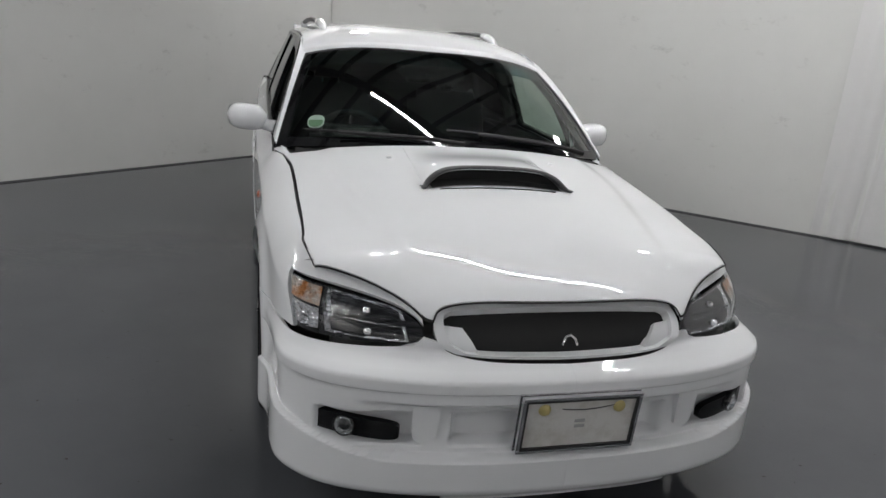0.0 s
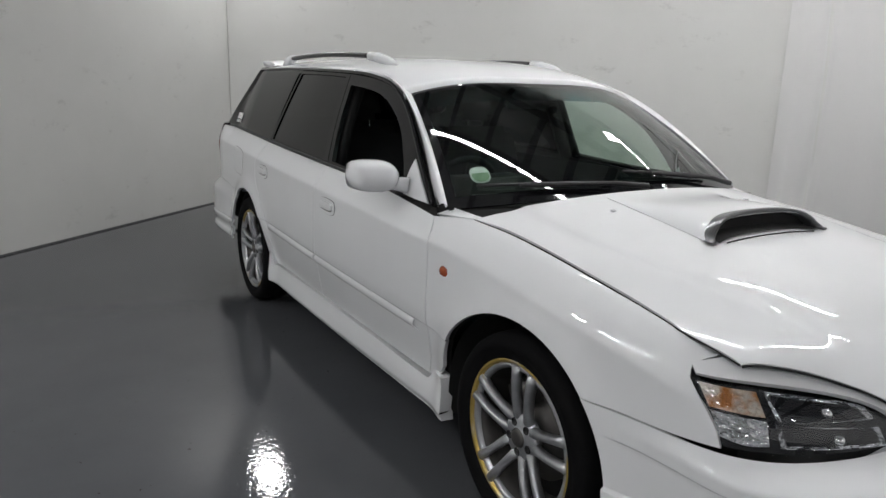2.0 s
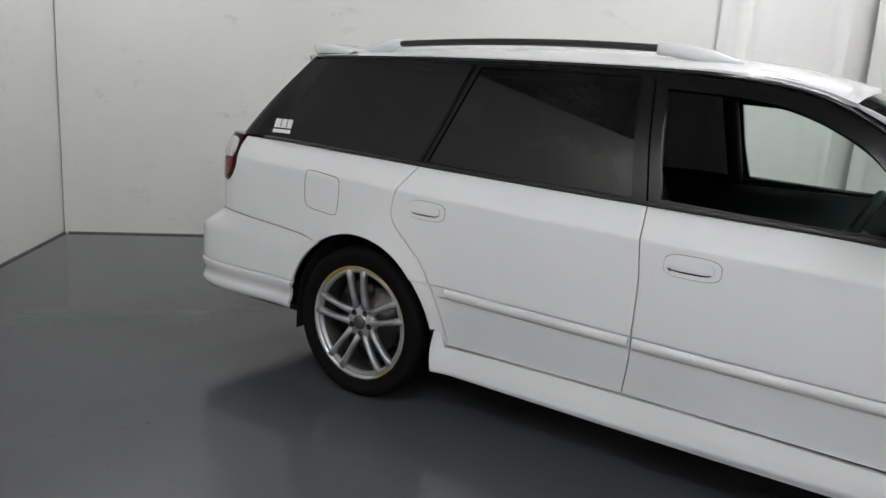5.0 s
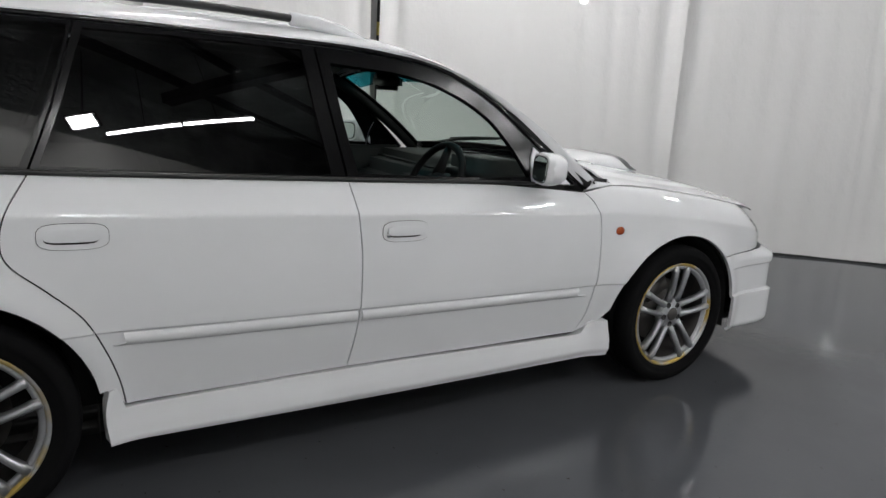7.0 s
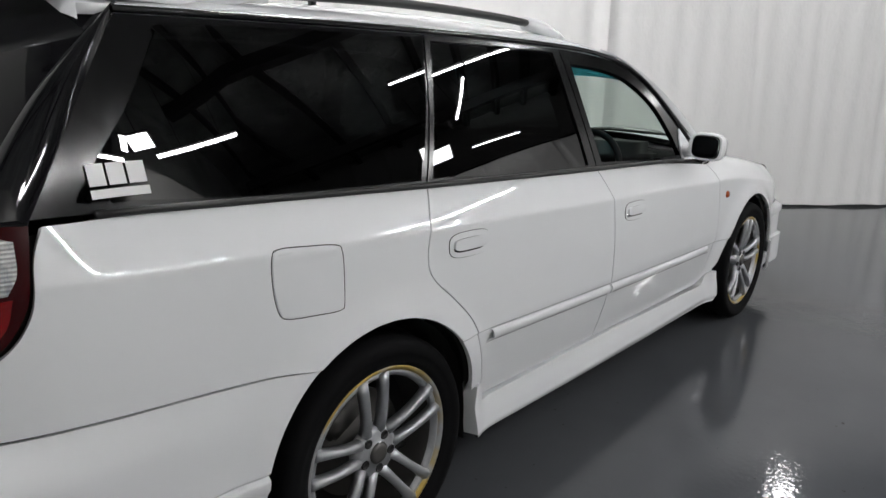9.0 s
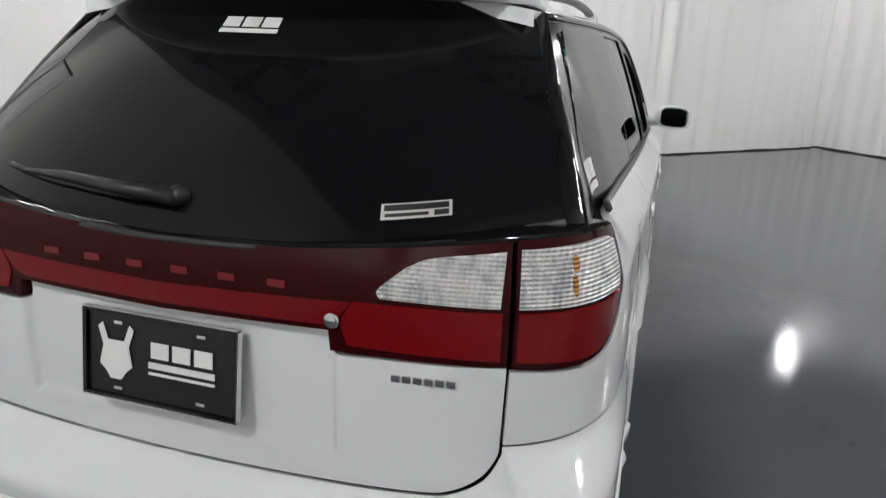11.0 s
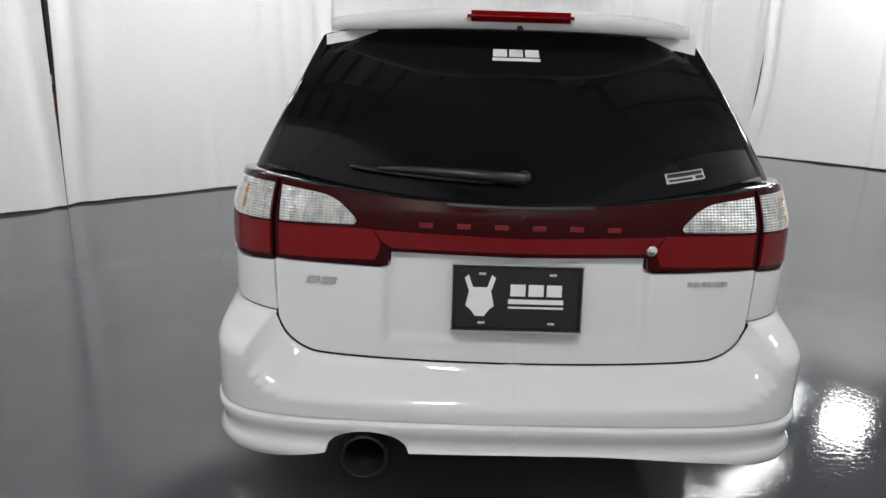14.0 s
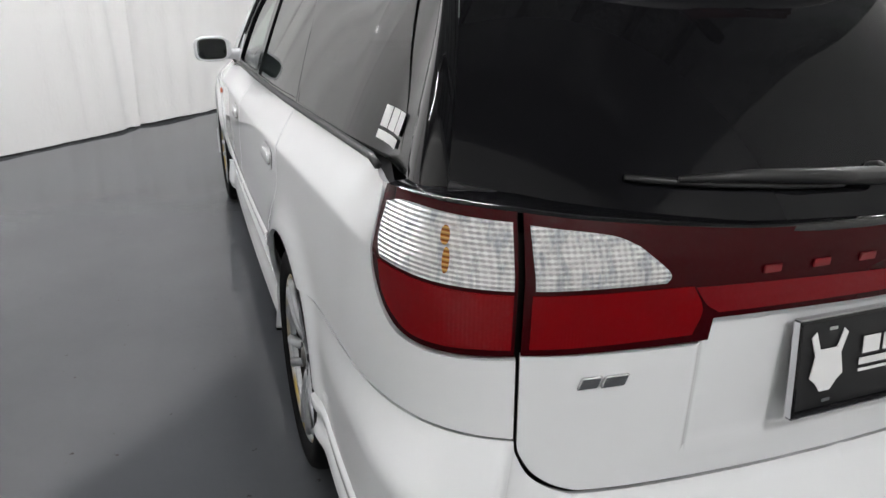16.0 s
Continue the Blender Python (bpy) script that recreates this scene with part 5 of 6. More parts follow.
corner_top = [(2.060, 1.016), (2.11, 1.019), (2.25, 1.019), (QE - 0.004, 1.016)]
corner_low = [(QE - 0.004, 0.810), (2.20, 0.802), (2.128, 0.823), (2.082, 0.882), (2.068, 0.950), (2.060, 1.016)]
lamp_out = outline(corner_top, [(QE - 0.004, 1.016), (QE - 0.004, 0.810)], corner_low)
garnish_top = [(QE + 0.004, 1.015), (SR(0.45), 0.996), (SR(0.25), 0.978), (R0, 0.970)]
inner_out = outline(garnish_top, [(R0, 0.970), (R0, 0.842)], [(R0, 0.842), (TI + 0.014, 0.848)], [(TI + 0.014, 0.848), (TI + 0.010, 0.812)], [(TI + 0.010, 0.812), (QE + 0.004, 0.812)], [(QE + 0.004, 0.812), (QE + 0.004, 1.015)])
for sgn in (-1, 1):
    fn = mirrored(tail, sgn)
    lamp = panel("tail_lamp", lamp_out, fn, SMOKED_RED, car, "red and clear corner tail lamp", lift=0.000, depth=0.03, grid=0.025, gap=0.001)
    panel("clear_segment", outline([(2.088, 0.994), (2.15, 1.006), (QE - 0.012, 1.001)], [(QE - 0.012, 1.001), (QE - 0.010, 0.913)], [(QE - 0.010, 0.913), (2.2, 0.912), (2.104, 0.915)], [(2.104, 0.915), (2.088, 0.945), (2.088, 0.994)]), fn, LAMP_CLEAR, lamp, "ribbed clear lens", lift=0.003, depth=0.004, grid=0.02, gap=0)
    panel("amber_bulb", oval(2.236, 0.976, 0.008, 0.013, 20, 2.2), fn, AMBER, lamp, "amber bulb behind the lens", lift=0.0042, depth=0.001, grid=0.02, gap=0)
    panel("amber_reflector", oval(2.241, 0.944, 0.006, 0.017, 20, 2.2), fn, AMBER, lamp, "amber bulb behind the lens", lift=0.0042, depth=0.001, grid=0.02, gap=0)
    panel("red_segment", outline([(2.098, 0.908), (2.2, 0.905), (QE - 0.010, 0.906)], [(QE - 0.010, 0.906), (QE - 0.010, 0.822)], [(QE - 0.010, 0.822), (2.20, 0.814), (2.145, 0.832), (2.112, 0.862), (2.098, 0.908)]), fn, RED_LENS, lamp, "red lens", lift=0.003, depth=0.004, grid=0.02, gap=0)
    strip = panel("tailgate_garnish", inner_out, fn, SMOKED_RED, car, "smoked red tailgate garnish with lamp", lift=0.000, depth=0.02, grid=0.03, gap=0.0008)
    panel("reversing_lamp", outline([(QE + 0.014, 0.998), (SR(0.50), 0.983), (SR(0.455), 0.966)], [(SR(0.455), 0.966), (SR(0.413), 0.930), (SR(0.416), 0.915)], [(SR(0.416), 0.915), (QE + 0.020, 0.914)], [(QE + 0.020, 0.914), (QE + 0.014, 0.998)]), fn, LAMP_CLEAR, strip, "ribbed clear reversing lamp", lift=0.003, depth=0.004, grid=0.02, gap=0)
    panel("red_segment", outline([(QE + 0.016, 0.906), (SR(0.37), 0.905)], [(SR(0.37), 0.905), (SR(0.350), 0.866), (SR(0.362), 0.826)], [(SR(0.362), 0.826), (QE + 0.016, 0.823)], [(QE + 0.016, 0.823), (QE + 0.016, 0.906)]), fn, RED_LENS, strip, "red lens", lift=0.002, depth=0.003, grid=0.03, gap=0)
    panel("red_bar", outline([(SR(0.366), 0.903), (R0, 0.892)], [(R0, 0.892), (R0, 0.854)], [(R0, 0.854), (SR(0.32), 0.858)], [(SR(0.32), 0.858), (SR(0.345), 0.875), (SR(0.366), 0.903)]), fn, RED_STRIP, strip, "red reflector bar", lift=0.0015, depth=0.002, grid=0.04, gap=0)


def lamp_shoulder(sgn):
    """The rounded top of the lamps, turning in under the rear window and its pillars."""
    bm = bmesh.new()
    cols = []
    for k in range(37):
        s = 2.066 + (R0 - 2.066) * k / 36
        top = float(np.interp(s, [2.066, 2.25, QE, SR(0.45), SR(0.25), R0], [1.014, 1.018, 1.014, 0.995, 0.977, 0.969]))
        col = []
        for f, h in ((0.0, 0.0), (0.003, 0.003), (0.010, 0.005), (0.045, 0.006), (0.085, 0.004)):
            a, b = side(s + 0.004, top), side(s - 0.004, top)
            t = (a - b).normalized()
            n = Vector((t.y, -t.x, 0))
            p = side(s, top) - n * f + Vector((0, 0, h))
            col.append(bm.verts.new((sgn * p.x, p.y, p.z)))
        cols.append(col)
    for a, b in zip(cols, cols[1:]):
        for i in range(4):
            bm.faces.new((a[i], a[i + 1], b[i + 1], b[i]))
    bmesh.ops.recalc_face_normals(bm, faces=bm.faces)
    return bm


for sgn in (-1, 1):
    part("lamp_shoulder", lamp_shoulder(sgn), BLACK_GLOSS, car, "black rim over the tail lamps")
ck = side(SR(0.335), 0.868)
part("key_lock", lathe([(0, 0.004), (0.007, 0.004), (0.010, 0.002), (0.013, 0.003), (0.014, 0)], Matrix.Translation((-ck.x, ck.y + 0.004, ck.z)) @ Matrix.Rotation(radians(-90), 4, "X"), 18), CHROME, car, "tailgate key lock")
# six red plain blocks where the model name stands on the garnish
for k in range(6):
    x = 0.235 - 0.094 * k
    p = side(SR(abs(x)), 0.920)
    slab("name_block", RED_LETTER, strip, x, p.y + 0.002, 0.920, 0.034, 0.013, 0.003, 0, 0.001)
# plain chrome shapes where the badges stand
for k, (x, w) in enumerate(((0.522, 0.034), (0.482, 0.040))):
    p = side(SR(x), 0.765)
    b = part("trim_badge", box((-w / 2, -0.003, -0.010), (w / 2, 0.003, 0.010), 0.002, Matrix.Translation((x, p.y + 0.003, 0.765)) @ Matrix.Rotation(-0.10, 4, "Z") @ Matrix(((1, 0, -0.35, 0), (0, 1, 0, 0), (0, 0, 1, 0), (0, 0, 0, 1)))), CHROME, car, "plain chrome badge shape", False)
for k in range(6):
    x = -0.440 - 0.0185 * k - 0.006
    p = side(SR(abs(x)), 0.779)
    slab("maker_badge", CHROME, car, x, p.y + 0.003, 0.779, 0.015, 0.013, 0.004, 0, 0.001, yaw=0.08)

rear_plate = slab("rear_number_plate", PLATE_BLACK, car, 0.001, 2.350, 0.740, 0.318, 0.160, 0.005, -0.13, label="black dealer plate with white emblem shapes")
rm = Matrix.Translation((0.001, 2.354, 0.740)) @ Matrix.Rotation(0.13, 4, "X")
for ch in rear_plate, :
    ch.data.transform(Matrix.Translation((0.001, 2.350, 0.740)) @ Matrix.Rotation(0.26, 4, "X") @ Matrix.Translation((-0.001, -2.350, -0.740)))
part("frame", frame_ring(0.332, 0.172, 0.009, 0.012, rm), BLACK_GLOSS, rear_plate, "black plate frame", False)
part("frame_edge", frame_ring(0.333, 0.173, 0.0025, 0.015, rm), CHROME, rear_plate, "thin chrome rim", False)


def mark(name, pts, m, mat, parent, depth=0.0015):
    """A flat shape, cut from sheet, in the local x-z plane of m."""
    bm = bmesh.new()
    f = bm.faces.new([bm.verts.new((x, 0, z)) for x, z in pts])
    r = bmesh.ops.extrude_face_region(bm, geom=[f])
    for v in [g for g in r["geom"] if isinstance(g, bmesh.types.BMVert)]:
        v.co.y += depth
    bmesh.ops.recalc_face_normals(bm, faces=bm.faces)
    bmesh.ops.transform(bm, matrix=m, verts=bm.verts)
    return part(name, bm, mat, parent, "", False)


def emblem(m, mat, parent, w, h):
    """A plain white helmet-like blot and word bars, as they stand on the dealer's plate."""
    shape = [(-0.48, 0.42), (-0.36, 0.50), (-0.22, 0.20), (0.22, 0.20), (0.36, 0.50), (0.48, 0.42), (0.34, 0.10), (0.44, -0.25), (0.28, -0.35), (0.14, -0.50), (-0.14, -0.50), (-0.28, -0.35), (-0.44, -0.25), (-0.34, 0.10)]
    mark("emblem_shape", [(x * w, z * h) for x, z in shape], m, mat, parent)


face = rm @ Matrix.Translation((0, 0.000, 0)) @ Matrix.Rotation(radians(180), 4, "Z")
emblem(face @ Matrix.Translation((-0.094, -0.0025, 0.006)), WHITE_LABEL, rear_plate, 0.082, 0.106)
for k in range(3):
    mark("word_block", [(x + 0.008 + 0.046 * (k - 1), z) for x, z in ((-0.019, 0.006), (0.019, 0.006), (0.019, 0.036), (-0.019, 0.036))], face @ Matrix.Translation((0.040, -0.0025, 0.0)), WHITE_LABEL, rear_plate)
for z0, hh, ww in ((-0.014, 0.012, 0.070), (-0.026, 0.005, 0.070)):
    mark("word_bar", [(0.048 - ww, z0), (0.048 + ww, z0), (0.048 + ww, z0 + hh), (0.048 - ww, z0 + hh)], face @ Matrix.Translation((0, -0.0025, 0)), WHITE_LABEL, rear_plate)
for bx in (-0.089, 0.089):
    for bz in (0.062, -0.064):
        mark("slot", [(bx - 0.009, bz - 0.003), (bx + 0.009, bz - 0.003), (bx + 0.009, bz + 0.003), (bx - 0.009, bz + 0.003)], face @ Matrix.Translation((0, -0.0025, 0)), CHROME, rear_plate)


def decal(name, fn, u0, u1, v0, v1, mat, parent, lift, label=""):
    return panel(name, outline([(u0, v0), (u1, v0)], [(u1, v0), (u1, v1)], [(u1, v1), (u0, v1)], [(u0, v1), (u0, v0)]), fn, mat, parent, label, lift=lift, depth=0.0004, grid=0.05, gap=0, out=None)


def dealer_sticker(fn, u, v, w, h, parent, lift):
    """Plain white bars at the place and size of the dealer's sticker: three wide blocks over a thin line."""
    first = None
    for k in range(3):
        a = u + w * (k / 3 + 0.015)
        o = decal("window_sticker" if first is None else "sticker_block", fn, a, a + w * 0.29, v + h * 0.36, v + h, WHITE_LABEL, first or parent, lift, "white vinyl dealer sticker as plain bars" if first is None else "")
        first = first or o
    decal("sticker_line", fn, u, u + w * 0.98, v, v + h * 0.26, WHITE_LABEL, first, lift)


dealer_sticker(mirrored(house, -1), 1.822, 1.034, 0.110, 0.060, car, 0.0045)
dealer_sticker(mirrored(house, 1), 1.815, 1.034, 0.110, 0.060, car, 0.0045)
dealer_sticker(rear_screen, -0.118, 0.782, 0.240, 0.078, car, 0.004)
js = decal("notice_sticker", rear_screen, -0.745, -0.575, 0.075, 0.128, PLATE_WHITE, car, 0.003, "small pale notice sticker with dark print bars")
for k, (u0, u1, v0, v1) in enumerate(((-0.738, -0.582, 0.103, 0.123), (-0.738, -0.703, 0.080, 0.098), (-0.69, -0.585, 0.083, 0.094))):
    decal("print_bar", rear_screen, u0, u1, v0, v1, PLATE_BLACK, js, 0.004)

piv = rear_screen(-0.012, 0.135) + Vector((0, 0.02, 0))
tip = rear_screen(0.55, 0.120) + Vector((0, 0.02, 0.004))
rwip = part("rear_wiper", tube([piv, piv.lerp(tip, 0.35) + Vector((0, 0.018, 0.006)), piv.lerp(tip, 0.7) + Vector((0, 0.010, 0.006)), tip], [0.016, 0.013, 0.010, 0.005], 10), BLACK_TRIM, car, "black rear wiper")
part("pivot_cap", lathe([(0, 0.026), (0.011, 0.024), (0.017, 0.016), (0.019, 0.0)], Matrix.Translation(piv - Vector((0, 0.018, 0))) @ Matrix.Rotation(radians(-65), 4, "X"), 20), BLACK_TRIM, rwip)
part("rear_blade", tube([rear_screen(u, 0.118 - 0.012 * abs(u - 0.35)) + Vector((0, 0.010, 0.0)) for u in np.linspace(0.10, 0.66, 12)], 0.006, 6), BLACK_TRIM, rwip)
part("screen_rim", tube([rear_screen(u, 0.0) + Vector((0, 0.004, -0.004)) for u in np.linspace(-1, 1, 30)], 0.009, 6), BLACK_TRIM, car, "black seal under the rear window")

# exhaust
ex = Matrix.Translation((0.378, 2.19, 0.335)) @ Matrix.Rotation(radians(-90), 4, "X")
part("exhaust_pipe", lathe([(0.050, 0), (0.056, 0.03), (0.058, 0.255), (0.061, 0.262), (0.058, 0.266), (0.053, 0.262), (0.050, 0.10), (0.0, 0.09)], ex, 32), material("sooty_exhaust_steel", (0.02, 0.019, 0.018), 0.4, 0.5), car, "sooty exhaust tail pipe")
part("floor_pan", box((-0.70, -2.00, 0.19), (0.70, 1.60, 0.26), 0.03), DARK, car, "dark underbody")
part("rear_valance", box((-0.66, 1.95, 0.32), (0.66, 2.26, 0.52), 0.03), DARK, car)
part("nose_core", box((-0.62, -2.06, 0.22), (0.62, -1.9, 0.60), 0.02), DARK, car)

# ---- wheels ----
def spoke_pair():
    """Two narrow ribs from the hub to the rim, joined at the hub."""
    bm = bmesh.new()
    for off in (-1, 1):
        pts = []
        for t in np.linspace(0, 1, 7):
            r = 0.052 + 0.166 * t
            pts.append((r, off * (0.0225 + 0.0135 * t), 0.006 - 0.020 * (1 - t) ** 2 + 0.010 * t * (1 - t)))
        b2 = bmesh.new()
        rings = []
        for t, (x, y, z) in zip(np.linspace(0, 1, 7), pts):
            w = 0.0108 + 0.0045 * abs(2 * t - 1) ** 2
            prof = [(-w, -0.022), (-w, -0.004), (-w * 0.55, 0.004), (w * 0.55, 0.004), (w, -0.004), (w, -0.022)]
            rings.append([b2.verts.new((x, y + a, z + c)) for a, c in prof])
        for p, q in zip(rings, rings[1:]):
            for i in range(6):
                b2.faces.new((p[i], p[(i + 1) % 6], q[(i + 1) % 6], q[i]))
        b2.faces.new(rings[0])
        b2.faces.new(rings[-1][::-1])
        bmesh.ops.recalc_face_normals(b2, faces=b2.faces)
        tmp = bpy.data.meshes.new("tmp")
        b2.to_mesh(tmp)
        b2.free()
        bm.from_mesh(tmp)
        bpy.data.meshes.remove(tmp)
    return bm


def wheel(place, sgn, turn):
    """A wheel whose outer face looks along its local z."""
    hub = empty("wheel", (0, 0, 0))
    hub.parent = car
    hub["label"] = "five-twin-spoke silver alloy wheel with worn yellow rim paint"
    m = Matrix.Translation(place) @ Matrix.Rotation(sgn * radians(90), 4, "Y") @ Matrix.Rotation(turn, 4, "Z")
    R = TYRE_R
    part("tyre", lathe([(0.222, -0.085), (0.235, -0.100), (0.27, -0.108), (0.295, -0.104), (R - 0.004, -0.090), (R, -0.070), (R + 0.001, -0.045), (R - 0.006, -0.041), (R - 0.006, -0.037), (R + 0.001, -0.033), (R + 0.001, 0.0), (R - 0.006, 0.004), (R - 0.006, 0.008), (R + 0.001, 0.012), (R, 0.045), (R - 0.004, 0.063), (0.298, 0.076), (0.285, 0.080), (0.270, 0.0815), (0.268, 0.0795), (0.252, 0.078), (0.240, 0.072), (0.231, 0.064)], m @ Matrix.Translation((0, 0, -0.062)), 72), TYRE, hub, "low black tyre")
    part("rim_lip", lathe([(0.221, -0.004), (0.2255, 0.004), (0.232, 0.0075), (0.2375, 0.005), (0.2385, -0.002), (0.234, -0.012)], m, 72), RIM_LIP, hub, "rim edge with worn yellow paint")
    part("rim_face", lathe([(0.204, -0.016), (0.208, -0.004), (0.216, 0.000), (0.223, -0.003), (0.224, -0.010)], m, 72), ALLOY, hub)
    part("barrel", lathe([(0.222, -0.014), (0.214, -0.020), (0.208, -0.06), (0.204, -0.14)], m, 64), BRAKE, hub, "dull inner rim barrel")
    for k in range(5):
        part("spoke", (lambda b: (bmesh.ops.transform(b, matrix=m @ Matrix.Rotation(k * math.tau / 5, 4, "Z"), verts=b.verts), b)[1])(spoke_pair()), ALLOY, hub)
    part("hub_face", lathe([(0.030, -0.006), (0.034, -0.010), (0.056, -0.010), (0.068, -0.016), (0.072, -0.040)], m, 40), ALLOY, hub)
    part("centre_cap", lathe([(0, 0.002), (0.018, 0.0015), (0.027, -0.002), (0.029, -0.010)], m, 28), BRAKE, hub, "grey centre cap")
    for k in range(5):
        q = m @ Matrix.Rotation(k * math.tau / 5 + math.pi / 5, 4, "Z") @ Matrix.Translation((0.047, 0, -0.012))
        part("nut_well", lathe([(0, 0.003), (0.0105, 0.003), (0.011, 0.0045), (0.0125, 0.003), (0.013, 0)], q, 14), BLACK_TRIM, hub)
    part("brake_disc", lathe([(0, -0.075), (0.075, -0.075), (0.08, -0.088), (0.145, -0.088), (0.145, -0.105), (0, -0.105)], m, 40), BRAKE, hub)
    cal = m @ Matrix.Rotation(-turn + 0.5, 4, "Z")
    part("caliper", box((0.085, -0.07, -0.12), (0.165, 0.07, -0.055), 0.012, cal), BRAKE, hub)
    part("wheel_back", lathe([(0, -0.12), (0.205, -0.12), (0.205, -0.16), (0, -0.16)], m, 32), DARK, hub)


for yy, tf in ((-AXLE, -0.09), (AXLE, 0.10)):
    for sgn in (-1, 1):
        wheel((sgn * 0.792, yy, HUB_Z), sgn, tf)
        a = [(math.cos(k * math.pi / 14), math.sin(k * math.pi / 14)) for k in range(15)]
        bm = bmesh.new()
        cy, ry, rz = (-1.308, 0.385, 0.358) if yy < 0 else (1.330, 0.358, 0.362)
        ringa = [[bm.verts.new((sgn * x, cy + ry * c, 0.312 + rz * s_)) for c, s_ in [(1.0, -0.30)] + a + [(-1.0, -0.30)]] for x in (0.775, 0.50)]
        for i in range(16):
            bm.faces.new((ringa[0][i], ringa[0][i + 1], ringa[1][i + 1], ringa[1][i]))
        bm.faces.new(ringa[1])
        part("wheel_arch_liner", bm, DARK, car, "black wheel arch liner")

# ---- cabin ----
part("cabin_floor", box((-0.70, -0.9, 0.24), (0.70, 2.1, 0.30), 0.02), INTERIOR, car)
panel("headliner", outline([(-0.56, -0.25), (0.56, -0.25)], [(0.56, -0.25), (0.50, 1.75)], [(0.50, 1.75), (-0.50, 1.75)], [(-0.50, 1.75), (-0.56, -0.25)]), lambda x, y: roof(x, y) - Vector((0, 0, 0.03)), HEADLINER, car, gap=0, depth=0, grid=0.12, out=(0, 0, -1))
dash = part("dashboard", box((-0.68, -0.95, 0.60), (0.68, -0.42, 0.86), 0.06), INTERIOR, car, "dark grey dashboard")
part("dash_top", box((-0.70, -1.0, 0.83), (0.70, -0.55, 0.905), 0.035), INTERIOR, dash)
part("binnacle", box((-0.58, -0.68, 0.84), (-0.18, -0.42, 0.965), 0.05), INTERIOR, dash)
part("centre_stack", box((-0.14, -0.50, 0.42), (0.14, -0.38, 0.84), 0.03), INTERIOR, dash)
for k in range(2):
    part("vent", box((-0.13 + 0.135 * k, -0.385, 0.74), (-0.01 + 0.135 * k, -0.374, 0.80), 0.006), BLACK_GLOSS, dash)
    for j in range(4):
        part("vent_fin", box((-0.125 + 0.135 * k, -0.376, 0.748 + 0.013 * j), (-0.015 + 0.135 * k, -0.366, 0.752 + 0.013 * j), 0.001), INTERIOR, dash)
wm = Matrix.Translation((-0.37, -0.30, 0.845)) @ Matrix.Rotation(radians(-66), 4, "X")
steer = part("steering_wheel", tube([tuple(wm @ Vector((0.185 * math.cos(a), 0.185 * math.sin(a), 0))) for a in np.linspace(0, math.tau, 41)[:-1]], 0.015, 10, True), INTERIOR, car, "dark three-spoke steering wheel")
part("airbag_boss", lathe([(0, 0.03), (0.04, 0.028), (0.065, 0.01), (0.07, -0.03), (0.04, -0.12)], wm, 24), INTERIOR, steer)
for a in (radians(0), radians(180), radians(270)):
    part("wheel_spoke", tube([tuple(wm @ Vector((r * math.cos(a), r * math.sin(a), 0.0))) for r in (0.05, 0.12, 0.18)], [0.026, 0.018, 0.015], 8, flat=0.5), INTERIOR, steer)


def seat(x, y, wide, recline):
    base = part("front_seat" if wide < 0.7 else "rear_seat", box((x - wide / 2, y - 0.26, 0.40), (x + wide / 2, y + 0.26, 0.58), 0.06), CLOTH, car, "dark cloth seat")
    m = Matrix.Translation((x, y + 0.24, 0.52)) @ Matrix.Rotation(radians(-recline), 4, "X")
    part("backrest", box((-wide / 2, -0.07, 0.0), (wide / 2, 0.07, 0.60), 0.06, m), CLOTH, base)
    for dx in ((0,) if wide < 0.7 else (-0.35, 0.35)):
        part("headrest", box((dx - 0.13, -0.045, 0.64), (dx + 0.13, 0.045, 0.82), 0.04, m), CLOTH, base)
        for px_ in (-0.05, 0.05):
            part("headrest_post", tube([tuple(m @ Vector((dx + px_, 0, 0.58))), tuple(m @ Vector((dx + px_, 0, 0.68)))], 0.006, 6), CHROME, base)


seat(-0.37, 0.22, 0.50, 22)
seat(0.37, 0.22, 0.50, 22)
seat(0.0, 1.05, 1.25, 24)
for sgn in (-1, 1):
    part("door_card", box((sgn * 0.70 - 0.03, -0.70, 0.30), (sgn * 0.70 + 0.03, 1.05, 0.915), 0.02), INTERIOR, car, "dark door trim")
    part("pillar_trim", tube([tuple((windscreen(sgn * 0.985, v) + Vector((0, 0.03, -0.02)))) for v in np.linspace(0.02, 1, 8)], 0.026, 8), INTERIOR, car)
    part("belt_pillar_trim", tube([tuple(house(0.24 + 0.05 * t, 0.93 + 0.38 * t) * 1.0 - Vector((0.06, 0, 0))) if sgn > 0 else tuple(Vector((-1, 1, 1)) * (house(0.24 + 0.05 * t, 0.93 + 0.38 * t) - Vector((0.06, 0, 0)))) for t in np.linspace(0, 1, 6)], 0.035, 8), INTERIOR, car)
part("rear_view_mirror", box((-0.125, -0.285, 1.215), (0.125, -0.245, 1.285), 0.02, Matrix.Translation((0, 0.0, 0))), BLACK_TRIM, car, "black rear-view mirror")
part("mirror_stalk", tube([(0, -0.27, 1.28), (0, -0.30, 1.305)], 0.012, 8), BLACK_TRIM, car)
part("toll_sensor", box((0.10, -0.33, 1.262), (0.18, -0.28, 1.288), 0.008), BLACK_TRIM, car)
GREEN_LABEL = material("pale_green_sticker", (0.25, 0.36, 0.24), 0.5)
stk = windscreen(-0.815, 0.21)
e1s, e2s = (windscreen(-0.79, 0.21) - windscreen(-0.84, 0.21)).normalized(), (windscreen(-0.815, 0.26) - windscreen(-0.815, 0.16)).normalized()
